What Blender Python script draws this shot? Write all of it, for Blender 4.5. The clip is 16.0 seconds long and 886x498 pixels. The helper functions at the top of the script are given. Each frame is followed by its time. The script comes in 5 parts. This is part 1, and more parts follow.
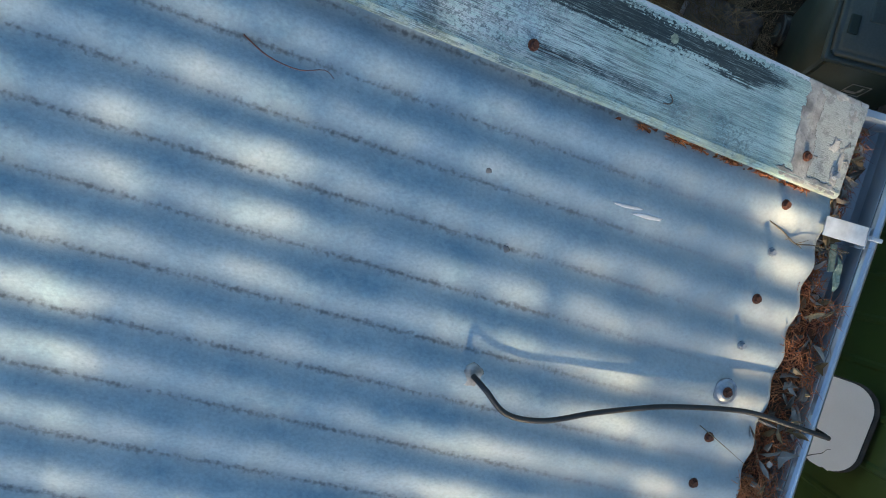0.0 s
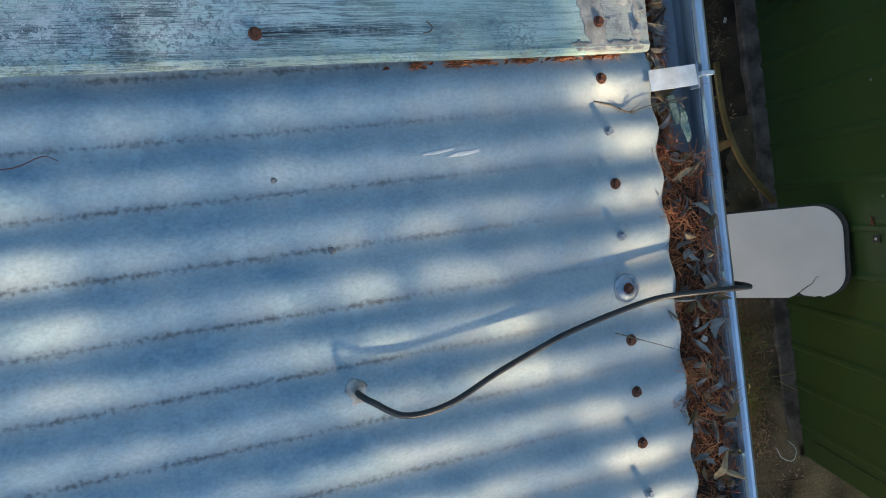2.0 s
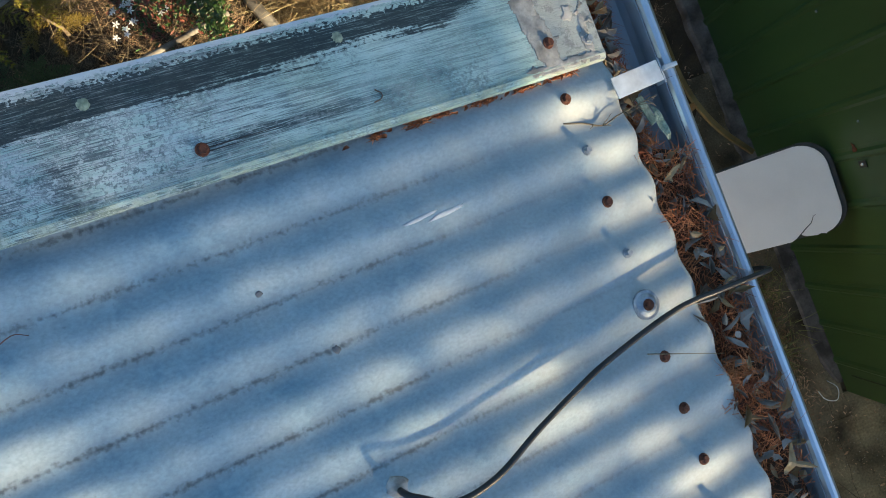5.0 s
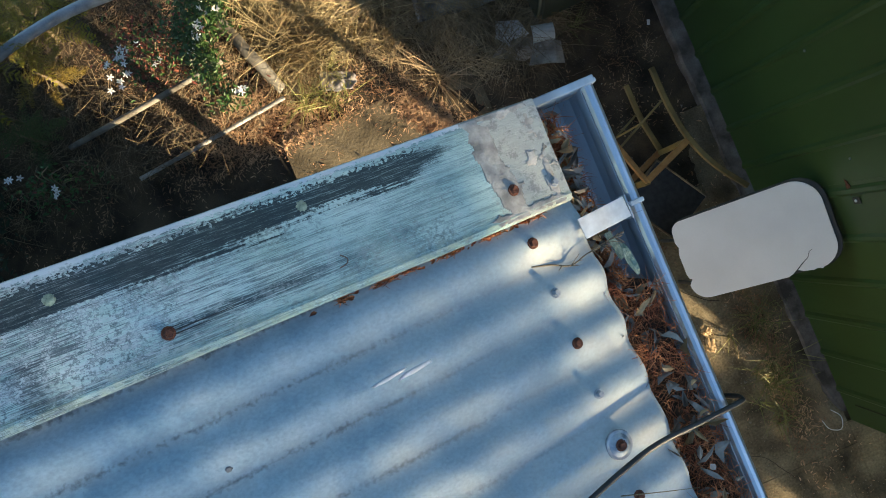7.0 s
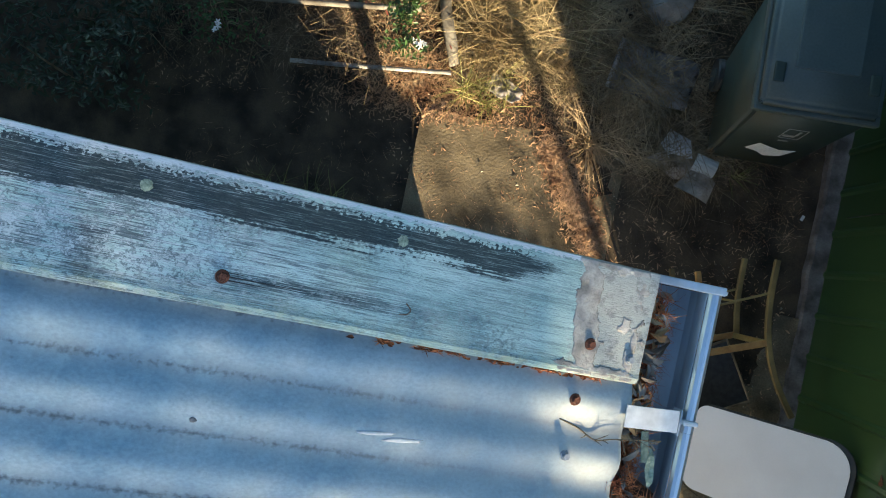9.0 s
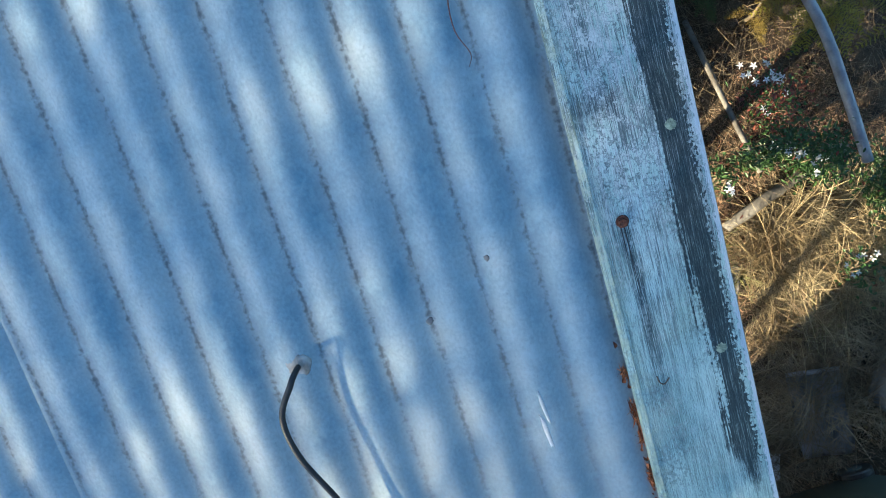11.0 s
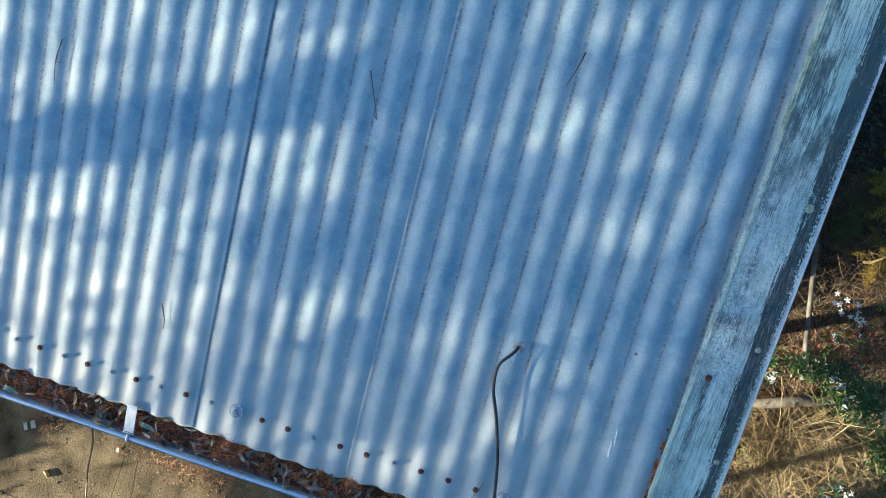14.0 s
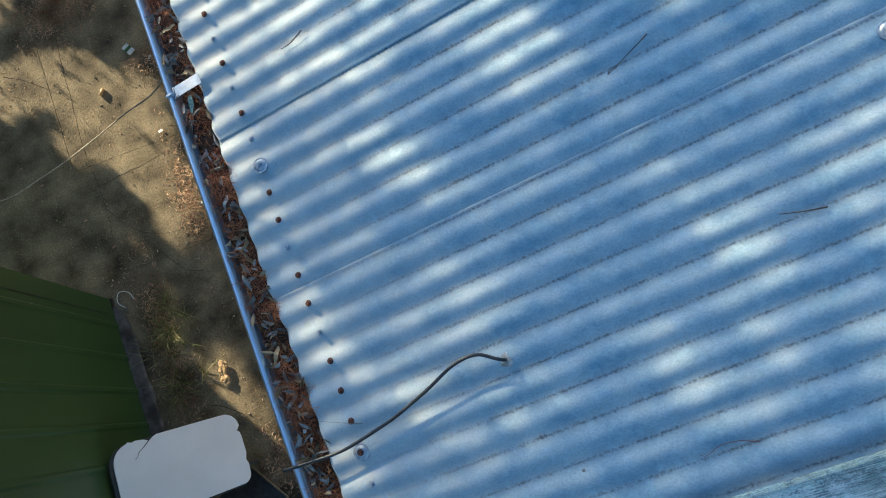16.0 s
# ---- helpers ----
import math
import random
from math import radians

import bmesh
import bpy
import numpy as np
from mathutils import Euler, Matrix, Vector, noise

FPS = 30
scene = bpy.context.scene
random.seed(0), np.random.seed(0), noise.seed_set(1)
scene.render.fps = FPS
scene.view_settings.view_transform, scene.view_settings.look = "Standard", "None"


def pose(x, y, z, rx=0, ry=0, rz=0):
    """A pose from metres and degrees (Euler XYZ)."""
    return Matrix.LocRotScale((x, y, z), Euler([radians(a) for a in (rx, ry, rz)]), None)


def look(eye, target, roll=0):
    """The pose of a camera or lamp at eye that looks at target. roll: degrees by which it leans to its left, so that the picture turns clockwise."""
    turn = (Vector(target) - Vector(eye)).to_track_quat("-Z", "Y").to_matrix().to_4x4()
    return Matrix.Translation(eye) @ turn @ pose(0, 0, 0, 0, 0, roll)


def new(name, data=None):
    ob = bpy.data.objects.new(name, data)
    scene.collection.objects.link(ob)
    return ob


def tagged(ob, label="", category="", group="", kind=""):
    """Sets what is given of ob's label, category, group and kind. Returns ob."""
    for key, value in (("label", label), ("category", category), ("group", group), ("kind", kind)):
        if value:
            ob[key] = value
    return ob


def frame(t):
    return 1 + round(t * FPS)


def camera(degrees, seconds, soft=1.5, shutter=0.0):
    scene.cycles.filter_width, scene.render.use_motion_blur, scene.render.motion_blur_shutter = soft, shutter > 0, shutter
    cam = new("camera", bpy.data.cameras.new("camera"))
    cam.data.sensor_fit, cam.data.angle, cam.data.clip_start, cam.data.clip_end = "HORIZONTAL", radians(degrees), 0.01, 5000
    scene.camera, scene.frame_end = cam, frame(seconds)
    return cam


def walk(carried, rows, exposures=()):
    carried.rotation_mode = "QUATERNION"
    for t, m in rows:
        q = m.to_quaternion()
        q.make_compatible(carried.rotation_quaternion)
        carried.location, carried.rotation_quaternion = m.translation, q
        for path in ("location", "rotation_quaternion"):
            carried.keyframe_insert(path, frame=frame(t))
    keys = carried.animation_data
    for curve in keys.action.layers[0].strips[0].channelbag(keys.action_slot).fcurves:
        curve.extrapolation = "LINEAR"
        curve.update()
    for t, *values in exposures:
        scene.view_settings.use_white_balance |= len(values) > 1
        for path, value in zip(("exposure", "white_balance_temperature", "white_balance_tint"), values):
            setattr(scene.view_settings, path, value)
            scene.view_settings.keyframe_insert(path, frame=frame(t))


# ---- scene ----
cam = camera(60.4, 16.0, soft=1.0)
GROUND_DROP = 3.746
TO_WORLD = Matrix(((1, 0, 0, 0), (0, 0, 1, 0), (0, -1, 0, GROUND_DROP), (0, 0, 0, 1)))
PATH = [
    (0, (-0.446, -1.204, -0.179), (-0.512, 0.793, -0.254), 17.3),
    (0.5, (-0.392, -1.173, -0.171), (-0.432, 0.824, -0.271), 12.1),
    (1, (-0.334, -1.129, -0.19), (-0.337, 0.869, -0.27), 1.6),
    (1.5, (-0.294, -1.109, -0.181), (-0.295, 0.89, -0.246), -3.7),
    (2, (-0.258, -1.103, -0.167), (-0.253, 0.896, -0.253), -7.3),
    (2.5, (-0.208, -1.092, -0.184), (-0.185, 0.906, -0.263), -13.9),
    (3, (-0.195, -1.077, -0.196), (-0.164, 0.921, -0.261), -17.1),
    (3.2, (-0.203, -1.068, -0.197), (-0.169, 0.931, -0.257), -17.9),
    (5.3, (-0.25, -1.047, -0.076), (-0.215, 0.952, -0.113), -21.8),
    (5.5, (-0.233, -1.055, -0.052), (-0.2, 0.944, -0.086), -22.0),
    (6, (-0.199, -1.063, -0.006), (-0.165, 0.936, -0.032), -22.5),
    (6.5, (-0.171, -1.068, 0.023), (-0.14, 0.932, 0.006), -22.8),
    (7, (-0.133, -1.057, 0.048), (-0.102, 0.942, 0.036), -23.1),
    (7.5, (-0.088, -1.053, 0.129), (-0.062, 0.947, 0.128), -22.0),
    (8, (-0.073, -1.058, 0.192), (-0.067, 0.942, 0.203), -16.7),
    (8.5, (-0.098, -1.053, 0.185), (-0.141, 0.946, 0.206), -4.0),
    (9, (-0.158, -1.038, 0.154), (-0.268, 0.959, 0.168), 12.0),
    (9.5, (-0.246, -1.021, 0.107), (-0.418, 0.971, 0.097), 28.3),
    (10, (-0.308, -0.999, 0.04), (-0.537, 0.987, -0.012), 45.0),
    (10.2, (-0.321, -0.986, 0.012), (-0.569, 0.998, -0.061), 51.6),
    (12.3, (-0.375, -1.935, -0.222), (-0.625, 0.041, -0.401), 90.9),
    (12.5, (-0.367, -2.078, -0.247), (-0.629, -0.105, -0.438), 91.5),
    (13, (-0.365, -2.148, -0.345), (-0.629, -0.174, -0.533), 92.9),
    (13.5, (-0.348, -2.121, -0.401), (-0.609, -0.149, -0.606), 96.9),
    (14, (-0.331, -2.078, -0.375), (-0.577, -0.11, -0.636), 106.0),
    (14.5, (-0.307, -2.034, -0.34), (-0.53, -0.07, -0.648), 119.6),
    (15, (-0.282, -1.994, -0.324), (-0.461, -0.034, -0.675), 135.5),
    (15.5, (-0.252, -1.939, -0.326), (-0.383, 0.02, -0.704), 151.2),
    (16, (-0.256, -1.86, -0.324), (-0.362, 0.1, -0.711), 158.2),
]
WHITE = [(0.0, 2.19, 6250, 6), (5.5, 2.25, 6150, 4), (8.3, 2.43, 6200, 3), (10.0, 2.52, 5750, 3), (12.5, 2.26, 5250, 2), (16.0, 2.2, 5400, 2)]
walk(cam, [(t, TO_WORLD @ look(eye, target, roll)) for t, eye, target, roll in PATH], WHITE)

# ---- light ----
SUN_AZ, SUN_EL = Vector((0.458, -0.889, 0)), 13.5
to_sun = Vector((SUN_AZ.x * math.cos(radians(SUN_EL)), SUN_AZ.y * math.cos(radians(SUN_EL)), math.sin(radians(SUN_EL))))
world = bpy.data.worlds.new("sky")
scene.world = world
world.use_nodes = True
wn = world.node_tree.nodes
sky = wn.new("ShaderNodeTexSky")
sky.sky_type, sky.sun_disc = "NISHITA", False
sky.sun_elevation, sky.sun_rotation = radians(SUN_EL), math.atan2(to_sun.x, to_sun.y)
sky.air_density, sky.dust_density, sky.ozone_density = 1.0, 0.6, 2.2
wn["Background"].inputs["Strength"].default_value = 0.077
world.node_tree.links.new(sky.outputs["Color"], wn["Background"].inputs["Color"])
lamp = bpy.data.lights.new("sun", "SUN")
lamp.energy, lamp.angle, lamp.color = 4.5, radians(0.55), (1.0, 0.75, 0.46)
sun = new("sun", lamp)
sun.matrix_world = look(to_sun * 60, (0, 0, 0))


# ---- materials ----
def material(name, colour, colour2=None, scale=6.0, rough=0.7, metal=0.0, bump=0.0, bump_scale=80.0, stretch=(1, 1, 1), fine=0.25,
             fine_scale=90.0, low=0.35, high=0.65, per_object=0.0):
    """A surface with two scales of mottling, a fine relief and, for repeats, a shade of its own for each object."""
    m = bpy.data.materials.new(name)
    m.use_nodes = True
    n, l = m.node_tree.nodes, m.node_tree.links
    b = n["Principled BSDF"]
    b.inputs["Roughness"].default_value, b.inputs["Metallic"].default_value = rough, metal
    co = n.new("ShaderNodeTexCoord")
    mp = n.new("ShaderNodeMapping")
    mp.inputs["Scale"].default_value = stretch
    l.new(co.outputs["Object"], mp.inputs["Vector"])
    big = n.new("ShaderNodeTexNoise")
    big.inputs["Scale"].default_value, big.inputs["Detail"].default_value = scale, 6
    l.new(mp.outputs["Vector"], big.inputs["Vector"])
    ramp = n.new("ShaderNodeValToRGB")
    ramp.color_ramp.elements[0].position, ramp.color_ramp.elements[1].position = low, high
    ramp.color_ramp.elements[0].color = (*colour, 1)
    ramp.color_ramp.elements[1].color = (*(colour2 or colour), 1)
    l.new(big.outputs["Fac"], ramp.inputs["Fac"])
    small = n.new("ShaderNodeTexNoise")
    small.inputs["Scale"].default_value, small.inputs["Detail"].default_value = fine_scale, 4
    l.new(mp.outputs["Vector"], small.inputs["Vector"])
    mr = n.new("ShaderNodeMapRange")
    mr.inputs["To Min"].default_value, mr.inputs["To Max"].default_value = 1 - fine, 1 + fine
    l.new(small.outputs["Fac"], mr.inputs["Value"])
    mul = n.new("ShaderNodeMix")
    mul.data_type, mul.blend_type = "RGBA", "MULTIPLY"
    mul.inputs[0].default_value = 1.0
    l.new(ramp.outputs["Color"], mul.inputs[6])
    l.new(mr.outputs["Result"], mul.inputs[7])
    last = mul.outputs[2]
    if per_object:
        info = n.new("ShaderNodeNewGeometry")
        ob = n.new("ShaderNodeObjectInfo")
        add = n.new("ShaderNodeMath")
        l.new(info.outputs["Random Per Island"], add.inputs[0])
        l.new(ob.outputs["Random"], add.inputs[1])
        r2 = n.new("ShaderNodeMapRange")
        r2.inputs["From Max"].default_value = 2
        r2.inputs["To Min"].default_value, r2.inputs["To Max"].default_value = 1 - per_object, 1 + per_object
        l.new(add.outputs["Value"], r2.inputs["Value"])
        m2 = n.new("ShaderNodeMix")
        m2.data_type, m2.blend_type = "RGBA", "MULTIPLY"
        m2.inputs[0].default_value = 1.0
        l.new(last, m2.inputs[6])
        l.new(r2.outputs["Result"], m2.inputs[7])
        last = m2.outputs[2]
    l.new(last, b.inputs["Base Color"])
    if bump:
        bt = n.new("ShaderNodeTexNoise")
        bt.inputs["Scale"].default_value, bt.inputs["Detail"].default_value = bump_scale, 5
        l.new(mp.outputs["Vector"], bt.inputs["Vector"])
        bp = n.new("ShaderNodeBump")
        bp.inputs["Strength"].default_value, bp.inputs["Distance"].default_value = bump, 0.004
        l.new(bt.outputs["Fac"], bp.inputs["Height"])
        l.new(bp.outputs["Normal"], b.inputs["Normal"])
    return m


def grey(v):
    return (v, v, v)


def roof_metal():
    """Galvanised sheet: dull grey zinc with a fine spangle, pale worn patches and specks of dirt caught in the troughs."""
    m = material("galvanised_sheet", (0.185, 0.295, 0.365), (0.385, 0.455, 0.475), 11, 0.7, 0.0, 0.06, 420, (0.9, 1.1, 1), 0.34, 210, 0.33, 0.66)
    n, l = m.node_tree.nodes, m.node_tree.links
    b = n["Principled BSDF"]
    base = b.inputs["Base Color"].links[0].from_socket
    co = n.new("ShaderNodeTexCoord")
    sep = n.new("ShaderNodeSeparateXYZ")
    l.new(co.outputs["Object"], sep.inputs["Vector"])
    wave = n.new("ShaderNodeMath")
    wave.operation = "MULTIPLY_ADD"
    wave.inputs[1].default_value, wave.inputs[2].default_value = 1 / 0.0762, 0.5
    l.new(sep.outputs["Y"], wave.inputs[0])
    ping = n.new("ShaderNodeMath")
    ping.operation = "PINGPONG"
    ping.inputs[1].default_value = 0.5
    l.new(wave.outputs["Value"], ping.inputs[0])
    near = n.new("ShaderNodeMapRange")
    near.inputs["From Min"].default_value, near.inputs["From Max"].default_value = 0.0, 0.105
    near.inputs["To Min"].default_value, near.inputs["To Max"].default_value = 0.67, 0.0
    l.new(ping.outputs["Value"], near.inputs["Value"])
    speck = n.new("ShaderNodeTexNoise")
    speck.inputs["Scale"].default_value, speck.inputs["Detail"].default_value = 170, 8
    l.new(co.outputs["Object"], speck.inputs["Vector"])
    run = n.new("ShaderNodeTexNoise")
    run.inputs["Scale"].default_value, run.inputs["Detail"].default_value = 14, 3
    l.new(co.outputs["Object"], run.inputs["Vector"])
    mul = n.new("ShaderNodeMath")
    mul.operation = "MULTIPLY"
    l.new(near.outputs["Result"], mul.inputs[0])
    l.new(run.outputs["Fac"], mul.inputs[1])
    add = n.new("ShaderNodeMath")
    add.operation = "ADD"
    l.new(mul.outputs["Value"], add.inputs[0])
    l.new(speck.outputs["Fac"], add.inputs[1])
    cut = n.new("ShaderNodeMapRange")
    cut.inputs["From Min"].default_value, cut.inputs["From Max"].default_value, cut.inputs["To Max"].default_value = 0.65, 0.98, 0.8
    l.new(add.outputs["Value"], cut.inputs["Value"])
    # a dull film of dust along the troughs, then pale blooms, then the dirt itself
    film = n.new("ShaderNodeMapRange")
    film.inputs["From Min"].default_value, film.inputs["From Max"].default_value = 0.0, 0.26
    film.inputs["To Min"].default_value, film.inputs["To Max"].default_value = 0.55, 0.0
    l.new(ping.outputs["Value"], film.inputs["Value"])
    dust = n.new("ShaderNodeMix")
    dust.data_type = "RGBA"
    dust.inputs[7].default_value = (0.25, 0.285, 0.29, 1)
    l.new(film.outputs["Result"], dust.inputs[0])
    l.new(base, dust.inputs[6])
    cloud = n.new("ShaderNodeTexNoise")
    cloud.inputs["Scale"].default_value, cloud.inputs["Detail"].default_value, cloud.inputs["Roughness"].default_value = 34, 8, 0.7
    l.new(co.outputs["Object"], cloud.inputs["Vector"])
    pale = n.new("ShaderNodeMapRange")
    pale.inputs["From Min"].default_value, pale.inputs["From Max"].default_value, pale.inputs["To Max"].default_value = 0.52, 0.68, 0.55
    l.new(cloud.outputs["Fac"], pale.inputs["Value"])
    bloom = n.new("ShaderNodeMix")
    bloom.data_type = "RGBA"
    bloom.inputs[7].default_value = (0.37, 0.49, 0.535, 1)
    l.new(pale.outputs["Result"], bloom.inputs[0])
    l.new(dust.outputs[2], bloom.inputs[6])
    mix = n.new("ShaderNodeMix")
    mix.data_type = "RGBA"
    mix.inputs[7].default_value = (0.07, 0.078, 0.082, 1)
    fade = n.new("ShaderNodeMapRange")
    fade.inputs["From Min"].default_value, fade.inputs["From Max"].default_value = -0.36, -0.02
    fade.inputs["To Min"].default_value, fade.inputs["To Max"].default_value = 1.0, 0.3
    l.new(sep.outputs["X"], fade.inputs["Value"])
    washed = n.new("ShaderNodeMath")
    washed.operation = "MULTIPLY"
    l.new(cut.outputs["Result"], washed.inputs[0])
    l.new(fade.outputs["Result"], washed.inputs[1])
    l.new(washed.outputs["Value"], mix.inputs[0])
    l.new(bloom.outputs[2], mix.inputs[6])
    # a tan film of dust towards the eave
    eave = n.new("ShaderNodeMapRange")
    eave.inputs["From Min"].default_value, eave.inputs["From Max"].default_value, eave.inputs["To Max"].default_value = -0.45, 0.06, 0.75
    l.new(sep.outputs["X"], eave.inputs["Value"])
    patchy = n.new("ShaderNodeMath")
    patchy.operation = "MULTIPLY"
    l.new(eave.outputs["Result"], patchy.inputs[0])
    l.new(run.outputs["Fac"], patchy.inputs[1])
    tan_film = n.new("ShaderNodeMix")
    tan_film.data_type = "RGBA"
    tan_film.inputs[7].default_value = (0.50, 0.46, 0.39, 1)
    l.new(patchy.outputs["Value"], tan_film.inputs[0])
    l.new(mix.outputs[2], tan_film.inputs[6])
    l.new(tan_film.outputs[2], b.inputs["Base Color"])
    return m


def flaking_paint():
    """Pale blue-green paint brushed along the board, scratched, worn through to dark slate in a band near the outer edge."""
    m = material("flaking_paint", (0.30, 0.44, 0.42), (0.49, 0.63, 0.60), 9, 0.75, 0, 0.35, 260, (0.6, 2, 2), 0.22, 260)
    n, l = m.node_tree.nodes, m.node_tree.links
    b = n["Principled BSDF"]
    first = b.inputs["Base Color"].links[0].from_socket
    co = n.new("ShaderNodeTexCoord")
    sep = n.new("ShaderNodeSeparateXYZ")
    l.new(co.outputs["Object"], sep.inputs["Vector"])

    def math_node(op, a, c):
        k = n.new("ShaderNodeMath")
        k.operation = op
        for slot, value in ((0, a), (1, c)):
            if isinstance(value, (int, float)):
                k.inputs[slot].default_value = value
            else:
                l.new(value, k.inputs[slot])
        return k.outputs["Value"]

    def ranged(value, a, c, lo=0.0, hi=1.0):
        k = n.new("ShaderNodeMapRange")
        for name, v in (("From Min", a), ("From Max", c), ("To Min", lo), ("To Max", hi)):
            k.inputs[name].default_value = v
        l.new(value, k.inputs["Value"])
        return k.outputs["Result"]

    def noisy(scale, detail, stretch=(1, 1, 1), rough=0.6):
        k = n.new("ShaderNodeTexNoise")
        k.inputs["Scale"].default_value, k.inputs["Detail"].default_value, k.inputs["Roughness"].default_value = scale, detail, rough
        mp = n.new("ShaderNodeMapping")
        mp.inputs["Scale"].default_value = stretch
        l.new(co.outputs["Object"], mp.inputs["Vector"])
        l.new(mp.outputs["Vector"], k.inputs["Vector"])
        return k.outputs["Fac"]

    def mixed(fac, a, colour):
        k = n.new("ShaderNodeMix")
        k.data_type = "RGBA"
        k.inputs[7].default_value = (*colour, 1)
        l.new(fac, k.inputs[0])
        l.new(a, k.inputs[6])
        return k.outputs[2]

    b.inputs["Specular IOR Level"].default_value = 0.25
    y = sep.outputs["Y"]
    grit = noisy(150, 6, (0.7, 1, 1), 0.7)
    brush = noisy(1, 5, (26, 900, 200), 0.7)
    long_brush = noisy(1, 5, (7, 230, 80), 0.7)
    flake = noisy(260, 4, (0.8, 1, 1), 0.6)
    blot = noisy(46, 10, (1, 1, 1), 0.75)
    broad = noisy(4.5, 4, (1, 2.2, 1))
    x = sep.outputs["X"]
    # fine scratches over the whole board, thicker in places
    lines = math_node("ADD", math_node("MULTIPLY", brush, 0.55), math_node("MULTIPLY", long_brush, 0.45))
    lines = math_node("ADD", lines, math_node("MULTIPLY", math_node("SUBTRACT", broad, 0.5), 0.35))
    kept = ranged(x, -0.42, -0.22, 1.0, 0.5)
    last = mixed(math_node("MULTIPLY", ranged(lines, 0.485, 0.55, 0.0, 0.85), kept), first, (0.10, 0.145, 0.155))
    # a whiter coat beyond the long scratch, rubbed through in patches
    white_end = ranged(math_node("ADD", x, math_node("MULTIPLY", math_node("SUBTRACT", blot, 0.5), 0.25)), -0.36, -0.56, 0.0, 1.0)
    white_end = math_node("MULTIPLY", white_end, ranged(math_node("ADD", x, math_node("MULTIPLY", broad, 0.5)), -0.86, -0.58))
    chalk = math_node("ADD", math_node("MULTIPLY", blot, 0.5), math_node("MULTIPLY", long_brush, 0.5))
    last = mixed(math_node("MULTIPLY", white_end, ranged(chalk, 0.44, 0.54, 0.05, 0.65)), last, (0.58, 0.62, 0.64))
    last = mixed(math_node("MULTIPLY", white_end, ranged(math_node("ADD", math_node("MULTIPLY", flake, 0.6), math_node("MULTIPLY", blot, 0.4)), 0.50, 0.535, 0.0, 0.7)), last, (0.15, 0.19, 0.21))
    bare = math_node("ADD", math_node("MULTIPLY", brush, 0.5), math_node("MULTIPLY", noisy(14, 5, (0.5, 1.6, 1)), 0.5))
    last = mixed(math_node("MULTIPLY", math_node("MULTIPLY", ranged(bare, 0.505, 0.57, 0.0, 0.85), kept), math_node("ADD", math_node("MULTIPLY", white_end, 0.4), 0.6)), last, (0.075, 0.105, 0.12))
    # the rubbed stripe behind the screw and a dark stain across the board
    off = math_node("ABSOLUTE", math_node("SUBTRACT", math_node("ADD", y, math_node("MULTIPLY", math_node("SUBTRACT", long_brush, 0.5), 0.02)), 0.074), 0)
    stripe = math_node("MULTIPLY", ranged(off, 0.003, 0.010, 1.0, 0.0), math_node("MULTIPLY", ranged(x, -0.475, -0.465), ranged(x, -0.34, -0.20, 1.0, 0.0)))
    last = mixed(math_node("MULTIPLY", stripe, ranged(brush, 0.42, 0.52, 0.0, 0.9)), last, (0.05, 0.075, 0.085))
    across = math_node("ABSOLUTE", math_node("ADD", math_node("ADD", x, 0.63), math_node("MULTIPLY", math_node("SUBTRACT", blot, 0.5), 0.09)), 0)
    smear = math_node("MULTIPLY", ranged(across, 0.0, 0.028, 1.0, 0.0), ranged(y, 0.13, 0.09))
    last = mixed(math_node("MULTIPLY", smear, ranged(brush, 0.38, 0.54, 0.1, 0.9)), last, (0.06, 0.075, 0.09))
    # sooty smudges
    soot = math_node("ADD", math_node("MULTIPLY", noisy(11, 5, (0.6, 1, 1)), 0.6), math_node("MULTIPLY", flake, 0.4))
    last = mixed(ranged(soot, 0.53, 0.62, 0.0, 0.7), last, (0.06, 0.09, 0.10))
    # whitish flakes that have kept their top coat
    bloom = math_node("ADD", math_node("MULTIPLY", flake, 0.45), math_node("MULTIPLY", blot, 0.55))
    bloom = math_node("ADD", bloom, math_node("MULTIPLY", math_node("SUBTRACT", broad, 0.5), 0.3))
    last = mixed(math_node("MULTIPLY", ranged(bloom, 0.53, 0.57, 0.0, 0.75), math_node("ADD", math_node("MULTIPLY", white_end, 0.75), 0.25)), last, (0.60, 0.67, 0.67))
    # the bare band and its speckled rim
    wander = math_node("ADD", y, math_node("MULTIPLY", math_node("SUBTRACT", long_brush, 0.5), 0.055))
    wander = math_node("ADD", wander, math_node("MULTIPLY", math_node("SUBTRACT", broad, 0.5), 0.05))
    wander = math_node("ADD", wander, math_node("MULTIPLY", math_node("SUBTRACT", flake, 0.5), 0.02))
    band = ranged(wander, 0.1375, 0.1405)
    speck = math_node("SUBTRACT", math_node("ADD", math_node("ADD", math_node("MULTIPLY", math_node("SUBTRACT", flake, 0.5), 0.045), math_node("MULTIPLY", math_node("SUBTRACT", blot, 0.5), 0.012)), 0.176), y)
    band = math_node("MULTIPLY", band, ranged(speck, -0.0006, 0.0006))
    along = ranged(math_node("ADD", math_node("ADD", x, math_node("MULTIPLY", math_node("SUBTRACT", brush, 0.5), 0.22)), math_node("ADD", math_node("MULTIPLY", math_node("SUBTRACT", blot, 0.5), 0.08), math_node("MULTIPLY", math_node("ABSOLUTE", math_node("SUBTRACT", y, 0.163), 0), 2.2))), -0.085, -0.065, 1.0, 0.0)
    streak = ranged(brush, 0.36, 0.46, 0.55, 1.0)
